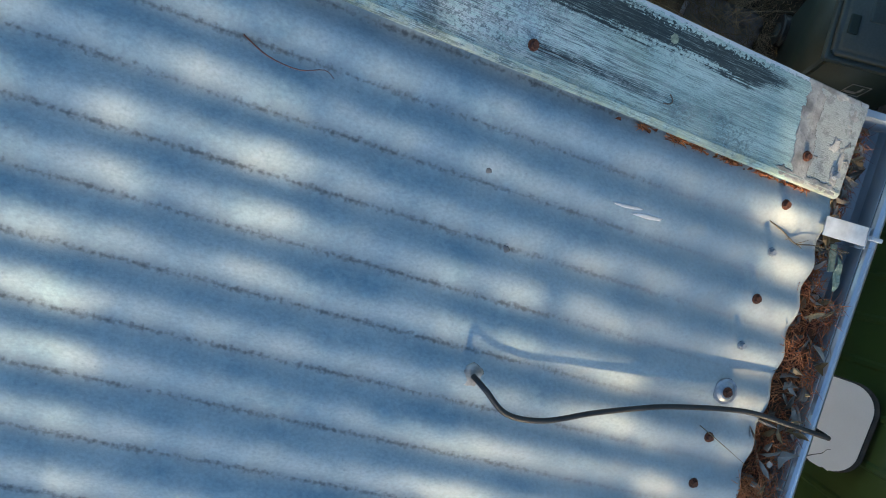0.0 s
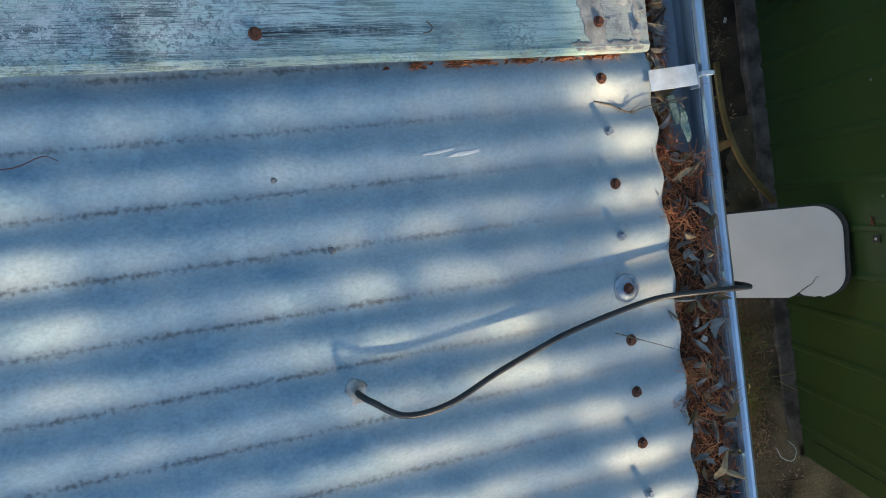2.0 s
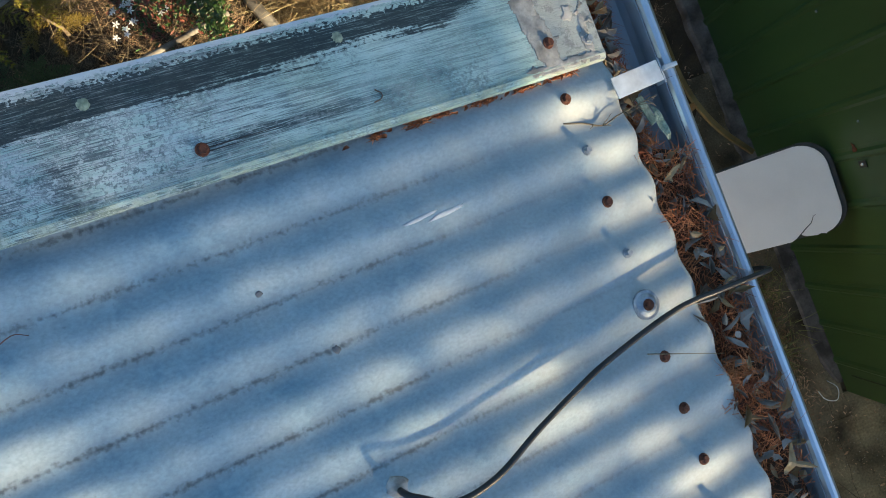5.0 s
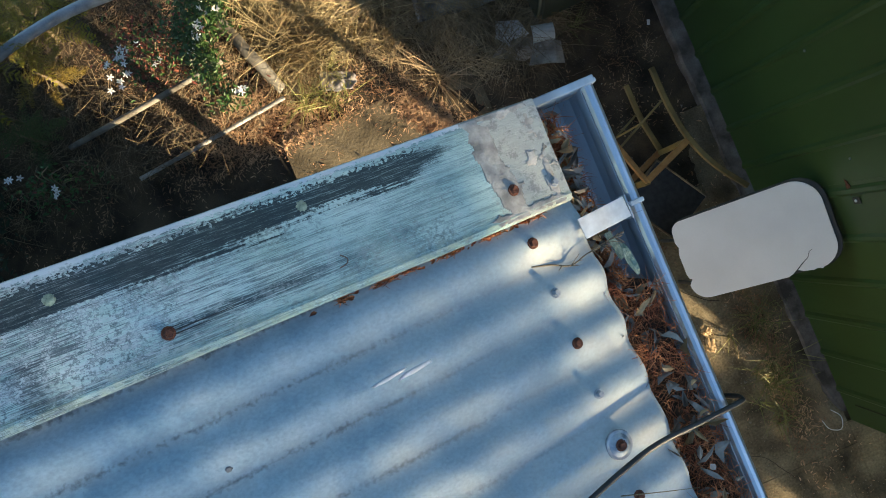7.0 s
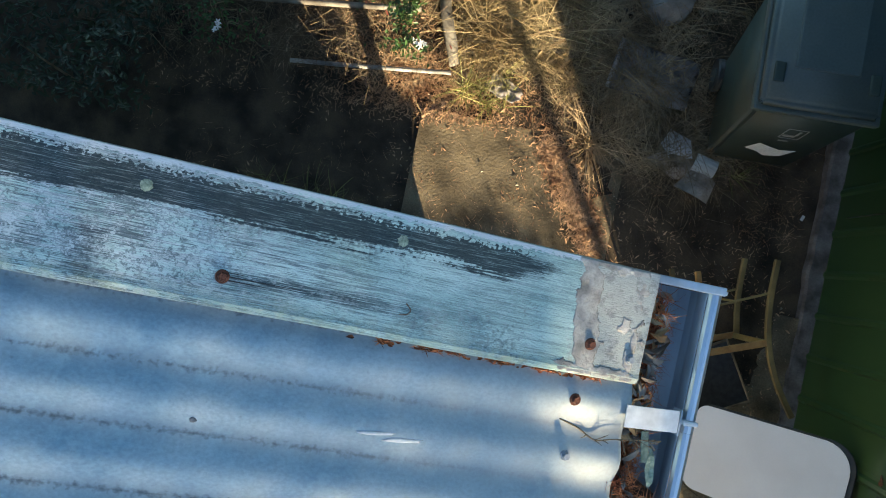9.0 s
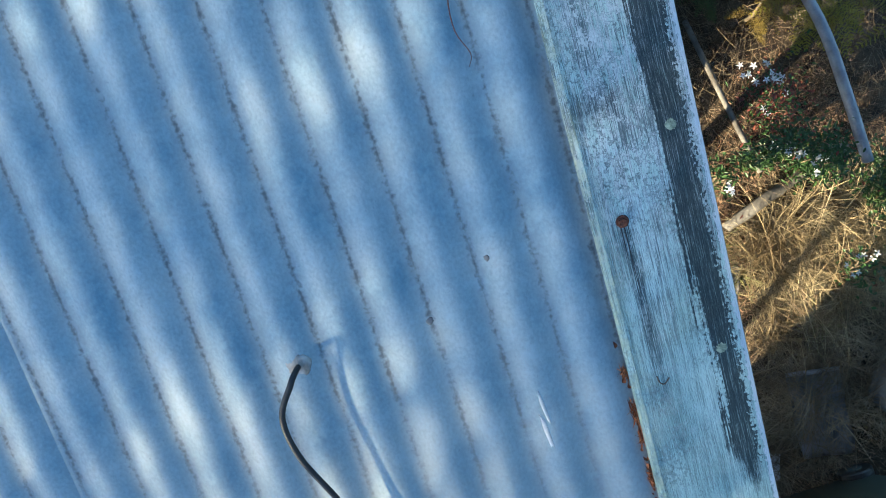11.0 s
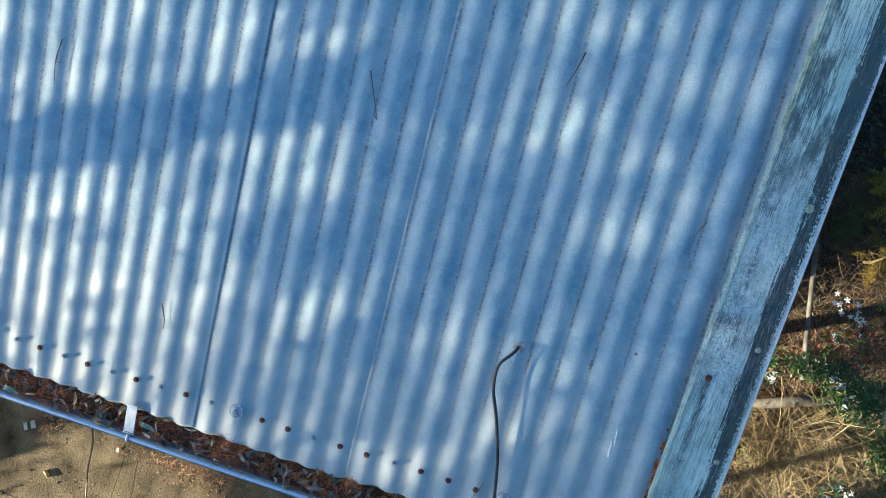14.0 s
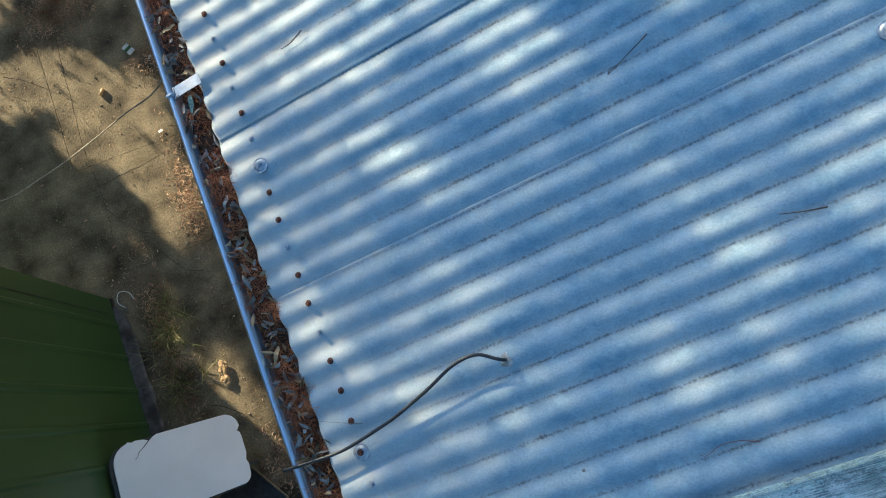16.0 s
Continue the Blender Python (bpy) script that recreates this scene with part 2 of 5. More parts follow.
    last = mixed(math_node("MULTIPLY", math_node("MULTIPLY", math_node("MULTIPLY", band, 0.95), along), streak), last, (0.022, 0.036, 0.042))
    # large bare patches further up the board
    worn = math_node("MULTIPLY", ranged(x, -0.85, -1.1), ranged(math_node("ADD", math_node("MULTIPLY", noisy(7, 6, (0.6, 1.4, 1), 0.65), 0.75), math_node("MULTIPLY", brush, 0.25)), 0.49, 0.54, 0.0, 0.85))
    last = mixed(worn, last, (0.045, 0.075, 0.085))
    # the outer rim has kept its white coat
    rim = math_node("MULTIPLY", ranged(math_node("ADD", y, math_node("MULTIPLY", math_node("SUBTRACT", flake, 0.5), 0.02)), 0.1825, 0.1840), ranged(y, 0.1893, 0.1900, 1.0, 0.0))
    last = mixed(math_node("MULTIPLY", rim, 0.8), last, (0.62, 0.65, 0.68))
    # bare grey primer at the patched end
    end = ranged(math_node("ADD", x, math_node("MULTIPLY", math_node("SUBTRACT", blot, 0.5), 0.07)), -0.030, -0.012, 0.0, 0.85)
    last = mixed(end, last, (0.37, 0.375, 0.35))
    last = mixed(math_node("MULTIPLY", end, ranged(blot, 0.52, 0.58, 0.0, 0.6)), last, (0.12, 0.125, 0.125))
    last = mixed(math_node("MULTIPLY", end, ranged(grit, 0.58, 0.64, 0.0, 0.4)), last, (0.55, 0.56, 0.53))
    # yellow green growth along the inner lip
    moss = math_node("MULTIPLY", ranged(y, 0.062, 0.042), ranged(blot, 0.42, 0.58, 0.0, 0.5))
    last = mixed(moss, last, (0.36, 0.42, 0.28))
    l.new(last, b.inputs["Base Color"])
    return m


SHEET = roof_metal()
PAINT = flaking_paint()
LEAD = material("lead_sealant", (0.18, 0.175, 0.16), (0.45, 0.435, 0.40), 30, 0.8, 0.0, 0.6, 120, fine=0.35, fine_scale=160)
GUTTER = material("gutter_zinc", (0.27, 0.32, 0.37), (0.46, 0.51, 0.55), 14, 0.5, 0.15, 0.08, 150, (1, 0.3, 1), 0.15, 120)
BEAD = material("bright_zinc", (0.45, 0.50, 0.56), (0.62, 0.66, 0.70), 9, 0.28, 0.8, 0.06, 150, (1, 0.3, 1), 0.12, 120)
STRAP = material("white_strap", (0.55, 0.56, 0.55), (0.70, 0.71, 0.70), 40, 0.6, 0, 0.1)
RUST = material("rust", (0.065, 0.024, 0.015), (0.17, 0.058, 0.028), 120, 0.85, 0.1, 0.5, 400, per_object=0.35)
DULL = material("dull_zinc", (0.25, 0.28, 0.31), (0.38, 0.41, 0.44), 90, 0.5, 0.5, 0.2, 300)
CABLE = material("black_rubber", grey(0.012), grey(0.03), 30, 0.45, 0, 0.1)
PUTTY = material("pale_sealant", (0.20, 0.19, 0.17), (0.52, 0.50, 0.46), 60, 0.7, 0, 0.5, 90)
NEEDLE = material("dry_needles", (0.24, 0.06, 0.02), (0.62, 0.23, 0.08), 30, 0.8, per_object=0.7)
LEAF_GREY = material("dry_grey_leaf", (0.15, 0.115, 0.085), (0.42, 0.38, 0.33), 30, 0.85, per_object=0.45)
LEAF_TAN = material("dry_tan_leaf", (0.28, 0.17, 0.07), (0.42, 0.30, 0.16), 30, 0.65, per_object=0.4)
LITTER = material("leaf_litter", (0.16, 0.078, 0.038), (0.54, 0.35, 0.21), 5, 0.8, per_object=0.5)
COMPOST = material("damp_compost", (0.03, 0.018, 0.01), (0.09, 0.045, 0.02), 40, 0.95, 0, 0.8, 60)
SOIL = material("dark_soil", (0.018, 0.013, 0.008), (0.085, 0.06, 0.036), 5.0, 0.95, 0, 0.9, 40, fine=0.6, fine_scale=140)
CONCRETE = material("old_concrete", (0.034, 0.025, 0.013), (0.28, 0.226, 0.138), 4.2, 0.95, 0, 1.0, 70, fine=0.75, fine_scale=70, low=0.29, high=0.72)
WIRE = material("dull_wire", (0.24, 0.19, 0.14), (0.42, 0.36, 0.28), 20, 0.6)
SLAB = material("dirty_slab", (0.026, 0.02, 0.012), (0.21, 0.17, 0.108), 3.5, 0.95, 0, 1.0, 60, fine=0.6, fine_scale=120, low=0.3, high=0.7)
PLINTH = material("plinth_concrete", (0.05, 0.042, 0.038), (0.17, 0.15, 0.14), 9, 0.9, 0, 0.4, 40, fine=0.3)
GREEN = material("green_steel", (0.019, 0.045, 0.015), (0.031, 0.069, 0.021), 1.5, 0.45, 0.0, 0.03, 30, (1, 1, 0.3), 0.12, 18)
WHITE_TOP = material("white_laminate", (0.70, 0.68, 0.69), (0.78, 0.76, 0.77), 3, 0.4, fine=0.03)
DARK_EDGE = material("dark_board", grey(0.02), grey(0.045), 10, 0.7, 0, 0.2)
CHAIR = material("varnished_wood", (0.13, 0.085, 0.025), (0.30, 0.21, 0.075), 5, 0.5, 0, 0.15, 60, (1, 1, 1), 0.2)
CHAIR_WORN = material("worn_orange_wood", (0.24, 0.10, 0.025), (0.38, 0.20, 0.06), 12, 0.6, 0, 0.2, 60)
BIN = material("bin_plastic", (0.022, 0.035, 0.03), (0.034, 0.05, 0.044), 3, 0.5, 0, 0.1, 200)
BIN_LID = material("bin_lid_plastic", (0.055, 0.075, 0.075), (0.08, 0.10, 0.10), 3, 0.5, 0, 0.1, 200)
PALE = material("pale_print", grey(0.6), grey(0.7), 20, 0.6)
FADED = material("faded_print", grey(0.22), grey(0.34), 30, 0.6)
PIPE = material("weathered_pipe", (0.16, 0.16, 0.16), (0.40, 0.40, 0.40), 9, 0.6, 0.1, 0.15, 80)
TIMBER = material("silver_timber", (0.09, 0.08, 0.07), (0.24, 0.225, 0.195), 9, 0.9, 0, 0.6, 60, (1, 1, 1), 0.3)
POLE = material("dull_blue_pipe", (0.22, 0.23, 0.26), (0.42, 0.43, 0.46), 9, 0.6, 0.1, 0.15, 80)
STRAW = material("dry_straw", (0.20, 0.145, 0.068), (0.60, 0.49, 0.28), 3, 0.7, per_object=0.85)
# grey brown straw, darkened in colour for the grass that lies in shade
SHADED_STRAW = material("shaded_straw", (0.085, 0.06, 0.032), (0.34, 0.25, 0.15), 3, 0.75, per_object=0.85)
GRASS = material("green_blade", (0.12, 0.13, 0.035), (0.25, 0.25, 0.07), 3, 0.6, per_object=0.4)
FERN = material("feathery_leaf", (0.17, 0.16, 0.014), (0.36, 0.31, 0.03), 2, 0.6, per_object=0.5)
# the feathery leaf again, darkened in colour for the bush standing in shade
FERN_SHADED = material("shaded_feathery_leaf", (0.03, 0.055, 0.014), (0.085, 0.11, 0.025), 2, 0.6, per_object=0.5)
FERN_OLD = material("yellowed_leaf", (0.15, 0.105, 0.012), (0.29, 0.21, 0.03), 2, 0.6, per_object=0.4)
JASMINE = material("jasmine_leaf", (0.022, 0.06, 0.012), (0.06, 0.125, 0.025), 4, 0.5, per_object=0.4)
REDLEAF = material("red_leaf", (0.12, 0.025, 0.02), (0.26, 0.10, 0.05), 4, 0.6, per_object=0.4)
PETAL = material("white_petal", grey(0.75), grey(0.82), 4, 0.6)
STEM = material("bare_stem", (0.07, 0.05, 0.03), (0.20, 0.155, 0.095), 9, 0.85, 0, 0.3, per_object=0.5)
BARK = material("bark", (0.06, 0.045, 0.035), (0.16, 0.12, 0.09), 6, 0.9, 0, 0.6, 20)
CROWN = material("tree_leaf", (0.04, 0.07, 0.02), (0.08, 0.12, 0.035), 2, 0.6, per_object=0.3)
PLASTIC = material("dirty_plastic", (0.30, 0.29, 0.30), (0.62, 0.60, 0.63), 6, 0.7, 0, 0.3, 30)
CARTON = material("beige_card", (0.15, 0.12, 0.10), (0.36, 0.30, 0.25), 8, 0.9, 0, 0.3, 60)
SACK = material("woven_sack", (0.13, 0.12, 0.125), (0.30, 0.28, 0.29), 7, 0.8, 0, 0.5, 220)
STONE = material("field_stone", (0.12, 0.12, 0.12), (0.26, 0.25, 0.24), 6, 0.9, 0, 0.7, 30)
LICHEN = material("lichen", (0.17, 0.22, 0.16), (0.34, 0.39, 0.29), 150, 0.9, 0, 0.6, 300)
GRIT = material("pale_grit", (0.10, 0.085, 0.065), (0.30, 0.265, 0.20), 30, 0.9, per_object=0.5)
# hedge green with the canopy's shade put into the colour
HEDGE = material("shaded_hedge_leaf", (0.008, 0.016, 0.005), (0.02, 0.035, 0.01), 4, 0.6, per_object=0.4)
RENDER = material("house_render", (0.30, 0.28, 0.25), (0.42, 0.40, 0.36), 3, 0.9, 0, 0.4, 30)

# ---- tools ----
RNG = random.Random(7)
H = GROUND_DROP
PITCH = 0.0762
SLOPE = 19.5
ROOF = pose(0, 0, H, 0, SLOPE, 0)
WAVE = 0.0052


def to_mesh(name, bm, mat, smooth=False):
    me = bpy.data.meshes.new(name)
    bm.normal_update()
    bm.to_mesh(me)
    bm.free()
    me.materials.append(mat)
    if smooth:
        me.polygons.foreach_set("use_smooth", [True] * len(me.polygons))
    return me


def thing(name, bm, mat, m=None, label="", category="", group="", kind="", smooth=False):
    ob = new(name, to_mesh(name, bm, mat, smooth))
    if m is not None:
        ob.matrix_world = m
    return tagged(ob, label, category, group, kind)


def base(name, m=None, label="", category="", group="", kind=""):
    ob = new(name)
    if m is not None:
        ob.matrix_world = m
    return tagged(ob, label, category, group, kind)


def part(name, bm, mat, parent, label="", smooth=False, m=None):
    ob = new(name, to_mesh(name, bm, mat, smooth))
    ob.parent = parent
    if m is not None:
        ob.matrix_local = m
    if label:
        ob["label"] = label
    return ob


def bm_box(sx, sy, sz, centre=(0, 0, 0), bevel=0.0, m=None):
    bm = bmesh.new()
    bmesh.ops.create_cube(bm, size=1, matrix=Matrix.Translation(centre) @ Matrix.Diagonal((sx, sy, sz, 1)))
    if bevel:
        bmesh.ops.bevel(bm, geom=bm.edges[:], offset=bevel, segments=2, affect="EDGES", profile=0.6)
    if m is not None:
        bm.transform(m)
    return bm


def bm_tube(points, radius, sides=8, taper=None, bm=None):
    """A tube through the points; taper: the radius at the far end."""
    bm = bm or bmesh.new()
    pts = [Vector(p) for p in points]
    rings = []
    for i, p in enumerate(pts):
        d = (pts[min(i + 1, len(pts) - 1)] - pts[max(i - 1, 0)]).normalized()
        u = d.orthogonal().normalized() if i == 0 else (u - d * u.dot(d)).normalized()
        v = d.cross(u)
        r = radius if taper is None else radius + (taper - radius) * i / (len(pts) - 1)
        rings.append([bm.verts.new(p + r * (math.cos(a) * u + math.sin(a) * v)) for a in (2 * math.pi * k / sides for k in range(sides))])
    for a, c in zip(rings, rings[1:]):
        for k in range(sides):
            bm.faces.new((a[k], a[(k + 1) % sides], c[(k + 1) % sides], c[k]))
    bm.faces.new(rings[0][::-1])
    bm.faces.new(rings[-1])
    return bm


def smooth_line(points, per=6):
    """Catmull-Rom through the points."""
    p = [Vector(q) for q in points]
    p = [2 * p[0] - p[1]] + p + [2 * p[-1] - p[-2]]
    out = []
    for a, b, c, d in zip(p, p[1:], p[2:], p[3:]):
        for k in range(per):
            t = k / per
            out.append(0.5 * (2 * b + (c - a) * t + (2 * a - 5 * b + 4 * c - d) * t * t + (3 * b - a - 3 * c + d) * t ** 3))
    return out + [p[-2]]


def bm_prism(outline, depth, bevel=0.0):
    """A flat outline in xy, drawn down by depth."""
    bm = bmesh.new()
    top = bm.faces.new([bm.verts.new((x, y, 0)) for x, y in outline])
    got = bmesh.ops.extrude_face_region(bm, geom=[top])
    bmesh.ops.translate(bm, verts=[v for v in got["geom"] if isinstance(v, bmesh.types.BMVert)], vec=(0, 0, -depth))
    bmesh.ops.recalc_face_normals(bm, faces=bm.faces[:])
    if bevel:
        bmesh.ops.bevel(bm, geom=bm.edges[:], offset=bevel, segments=1, affect="EDGES")
    return bm


def scatter(name, verts, faces, mat, label, category, m=None):
    me = bpy.data.meshes.new(name)
    me.from_pydata(verts, [], faces)
    me.materials.append(mat)
    ob = new(name, me)
    if m is not None:
        ob.matrix_world = m
    return tagged(ob, label, category, "", "stuff")


def blade(verts, faces, root, way, length, width, droop, steps=3, side=None):
    """One thin bent strip."""
    way = Vector(way).normalized()
    side = side or way.cross(Vector((RNG.uniform(-1, 1), RNG.uniform(-1, 1), RNG.uniform(-1, 1)))).normalized()
    p, k = Vector(root), len(verts)
    for i in range(steps + 1):
        w = width * (1 - 0.85 * i / steps) / 2
        verts += [tuple(p - side * w), tuple(p + side * w)]
        way = (way + Vector((0, 0, -droop / steps))).normalized()
        p = p + way * (length / steps)
    for i in range(steps):
        faces.append((k + 2 * i, k + 2 * i + 1, k + 2 * i + 3, k + 2 * i + 2))


def leaf(verts, faces, centre, way, up, length, width, curl=0.2):
    """A pointed leaf of six corners, folded along its middle."""
    way, up = Vector(way).normalized(), Vector(up).normalized()
    side = way.cross(up).normalized()
    up = side.cross(way)
    c, k = Vector(centre), len(verts)
    for a, b, z in ((-0.5, 0, 0), (-0.15, -0.5, curl), (-0.15, 0.5, curl), (0.2, -0.42, curl), (0.2, 0.42, curl), (0.5, 0, -curl), (0.0, 0, 0)):
        verts.append(tuple(c + way * a * length + side * b * width + up * z * width))
    faces += [(k, k + 1, k + 6), (k, k + 6, k + 2), (k + 1, k + 3, k + 5, k + 6), (k + 6, k + 5, k + 4, k + 2)]


# ---- the setting ----
def ground_z(x, y):
    return 0.03 * noise.noise((x * 1.3, y * 1.3, 0)) + 0.012 * noise.noise((x * 6, y * 6, 3)) - 0.03


def floor_z(x, y):
    """The soil, or the yard slab where it lies."""
    return max(-0.016, ground_z(x, y)) if -0.735 < x < 0.58 and -0.25 < y < 1.04 else ground_z(x, y)


def ground():
    bm = bmesh.new()
    n = 150
    rows = []
    for i in range(n + 1):
        row = []
        for j in range(n + 1):
            x, y = (2 * i / n - 1), (2 * j / n - 1)
            x, y = 7 * x + 200 * x ** 9, 7 * y + 200 * y ** 9
            row.append(bm.verts.new((x, y, ground_z(x, y))))
        rows.append(row)
    for i in range(n):
        for j in range(n):
            bm.faces.new((rows[i][j], rows[i + 1][j], rows[i + 1][j + 1], rows[i][j + 1]))
    thing("ground", bm, SOIL, None, "dark trodden soil with leaf litter around the shed", "ground", kind="structure", smooth=True)


def pavement():
    p = base("pavement", None, "old stained concrete slabs beside the shed wall", "pavement", kind="structure")
    for x0, x1, y0, y1, top, mat in ((-0.8, 1.88, -3.05, -2.15, 0.0, CONCRETE), (-0.8, 1.88, -2.148, -0.25, -0.001, CONCRETE), (-0.8, 1.88, -6.5, -3.052, 0.0, CONCRETE),
                                     (1.882, 5.5, -6.5, -2.0, 0.0, CONCRETE), (-0.735, 0.58, -0.248, 1.04, -0.016, SLAB)):
        part("slab", bm_box(x1 - x0, y1 - y0, 0.06, ((x0 + x1) / 2, (y0 + y1) / 2, top - 0.03), 0.002), mat, p)
    for line in ([(1.64, -4.77), (1.72, -4.12), (1.74, -3.63), (1.76, -3.19), (1.73, -2.72), (1.77, -2.01)],
                 [(1.73, -2.88), (1.54, -2.89), (1.32, -2.92), (1.04, -2.97)],
                 [(2.20, -4.04), (1.99, -3.89), (1.80, -3.70), (1.74, -3.63)],
                 [(1.47, -2.26), (1.30, -2.01), (1.04, -1.88)],
                 [(1.74, -2.68), (1.55, -2.42), (1.33, -2.31)],
                 [(1.43, -0.97), (1.25, -0.85), (1.06, -0.51)]):
        pts = [Vector((q.x + 0.012 * noise.noise((q.x * 12, q.y * 12, 1)), q.y + 0.012 * noise.noise((q.x * 12, q.y * 12, 7)), -0.0005)) for q in smooth_line([(a, b, 0) for a, b in line], 8)]
        part("crack", bm_tube(pts, 0.0028, 5, 0.0015), SOIL, p, "dark crack filled with soil")


def shed_wall():
    w = base("wall_shed", None, "dark green ribbed steel wall of a neighbouring shed", "wall", kind="structure")
    y = -1.98
    first = True
    while y < 6:
        y1 = min(y + 0.76, 6)
        bm = bmesh.new()
        prof, yy = [], y
        while yy < y1 - 0.02:
            prof += [(yy, 0), (yy + 0.19, 0), (yy + 0.205, 0.012), (yy + 0.225, 0.012), (yy + 0.24, 0)]
            yy += 0.2533
        prof = [(a, b) for a, b in prof if a < y1] + [(y1 + 0.006, 0.002)]
        rings = []
        for z, back in ((0.05, 0), (3.1, 0), (3.1, 0.03), (0.05, 0.03)):
            rings.append([bm.verts.new((1.915 if back else 1.885 - b, a, z)) for a, b in prof])
        for a, b in zip(rings, rings[1:] + rings[:1]):
            for k in range(len(prof) - 1):
                bm.faces.new((a[k], a[k + 1], b[k + 1], b[k]))
        for k in (0, -1):
            bm.faces.new([r[k] for r in rings])
        bmesh.ops.recalc_face_normals(bm, faces=bm.faces[:])
        part("panel", bm, GREEN, w)
        y = y1
    part("end_wall", bm_box(3.4, 0.04, 3.06, (3.60, -1.955, 1.56)), GREEN, w)
    part("roof_panel", bm_box(3.6, 8.0, 0.04, (3.68, 2.02, 3.14), 0.004), GREEN, w)
    bm = bmesh.new()
    rows = []
    for k in range(161):
        y = -1.93 + 0.05 * k
        run = min(1, (y + 1.95) / 0.3)
        edge = 1.86 - 0.07 * run + 0.025 * noise.noise((y * 2.2, 0, 3)) + 0.012 * noise.noise((y * 9, 0, 3))
        top = (0.028 + 0.012 * noise.noise((y * 4, 2, 3))) * run + 0.004
        rows.append([bm.verts.new(p) for p in ((edge - 0.012, y, -0.05), (edge, y, top - 0.012), (edge + 0.015, y, top), (1.885, y, top + 0.006 * noise.noise((y * 11, 5, 1))), (2.05, y, top), (2.05, y, -0.05))])
    for a, b in zip(rows, rows[1:]):
        for k in range(5):
            bm.faces.new((a[k], a[k + 1], b[k + 1], b[k]))
    bm.faces.new(rows[0])
    bm.faces.new(rows[-1])
    bmesh.ops.recalc_face_normals(bm, faces=bm.faces[:])
    part("plinth", bm, PLINTH, w, "worn grey concrete footing")
    for y in (-1.842, 0.856):
        seam = [(1.879, y + 0.004 * noise.noise((0, z * 3, y)), z) for z in (0.2 + 0.14 * k for k in range(20))]
        part("lap_seam", bm_tube(seam, 0.004, 5), DARK_EDGE, w, "dark open lap between two steel panels")
    plate = bm_box(0.004, 0.035, 0.06, (1.878, -0.55, 1.115), 0.001)
    part("cover_plate", plate, DARK_EDGE, w, "small dark plate with a pale rivet")
    bm = bmesh.new()
    bmesh.ops.create_cone(bm, cap_ends=True, segments=10, radius1=0.008, radius2=0.006, depth=0.006, matrix=pose(1.873, -0.55, 1.115, 0, -90, 0))
    part("rivet", bm, PALE, w)
    bm = bmesh.new()
    bmesh.ops.create_icosphere(bm, subdivisions=3, radius=1)
    for v in bm.verts:
        k = 1 + 0.7 * noise.noise(v.co * 2.4) + 0.4 * noise.noise(v.co * 6)
        v.co = Vector((1.8795 + v.co.x * 0.003, -0.48 + v.co.y * 0.035 * k, 1.09 + v.co.z * 0.018 * k))
    part("rust_scab", bm, RUST, w, "dark flaking rust round an old hole", smooth=True)
    for y, z in ((-0.34, 1.2), (-1.78, 1.2), (0.22, 1.2), (0.98, 1.2)):
        bm = bmesh.new()
        bmesh.ops.create_cone(bm, cap_ends=True, segments=6, radius1=0.007, radius2=0.006, depth=0.006, matrix=pose(1.88, y, z, 0, -90, 0))
        part("screw", bm, DULL, w)


def shade_walls():
    # walls out of view, added to block the sun from the garden
    w = base("wall_unseen", None, "plain unseen wall under the roof, added to block the sun", "wall", kind="structure")
    part("wall_panel", bm_box(6.0, 0.12, 3.45, (-4.0, -0.02, 1.70)), RENDER, w)
    part("wall_panel", bm_box(0.12, 8.0, 3.45, (-0.94, -4.1, 1.70)), RENDER, w)
    # added block, its sloped profile fitted to the shadow edge on the garden
    shade_wedge = bm_prism([(-1.02, -0.05), (-0.40, -0.05), (-0.40, 0.15), (-0.265, 0.24), (-0.27, 0.262), (-0.46, 0.278), (-0.70, 0.47), (-1.02, 0.75)], 0.42)
    part("shade_wedge", shade_wedge, RENDER, w, m=pose(0, -0.40, 0, 90, 0, 0))
    # post out of view, placed for the narrow shadow across the garden
    bm = bm_box(0.07, 0.07, 3.5, (-0.46, 0.02, 1.74), 0.004)
    part("post", bm, RENDER, w)


ground()
pavement()
shed_wall()
shade_walls()


def soil_drift():
    """Dirt and leaf mould washed up along the shed's footing."""
    bm = bmesh.new()
    rows = []
    for k in range(120):
        y = -1.98 + 0.0185 * k
        wide = 0.16 + 0.10 * noise.noise((y * 1.7, 0, 2)) + 0.05 * noise.noise((y * 8, 0, 2)) + 0.02 * noise.noise((y * 31, 0, 2))
        wide *= min(1, (y + 1.99) / 0.10) ** 0.5
        rows.append([bm.verts.new((1.80 - wide * u, y, -0.004 + (0.026 + 0.012 * noise.noise((u * 4, y * 9, 6))) * (1 - u) ** 0.7)) for u in (0, 0.15, 0.3, 0.45, 0.6, 0.75, 0.9, 1.0)])
    for a, b in zip(rows, rows[1:]):
        for i in range(7):
            bm.faces.new((a[i], b[i], b[i + 1], a[i + 1]))
    bmesh.ops.recalc_face_normals(bm, faces=bm.faces[:])
    thing("soil_drift", bm, SLAB, None, "dark dirt washed up along the shed footing", "soil", kind="stuff", smooth=True)


soil_drift()


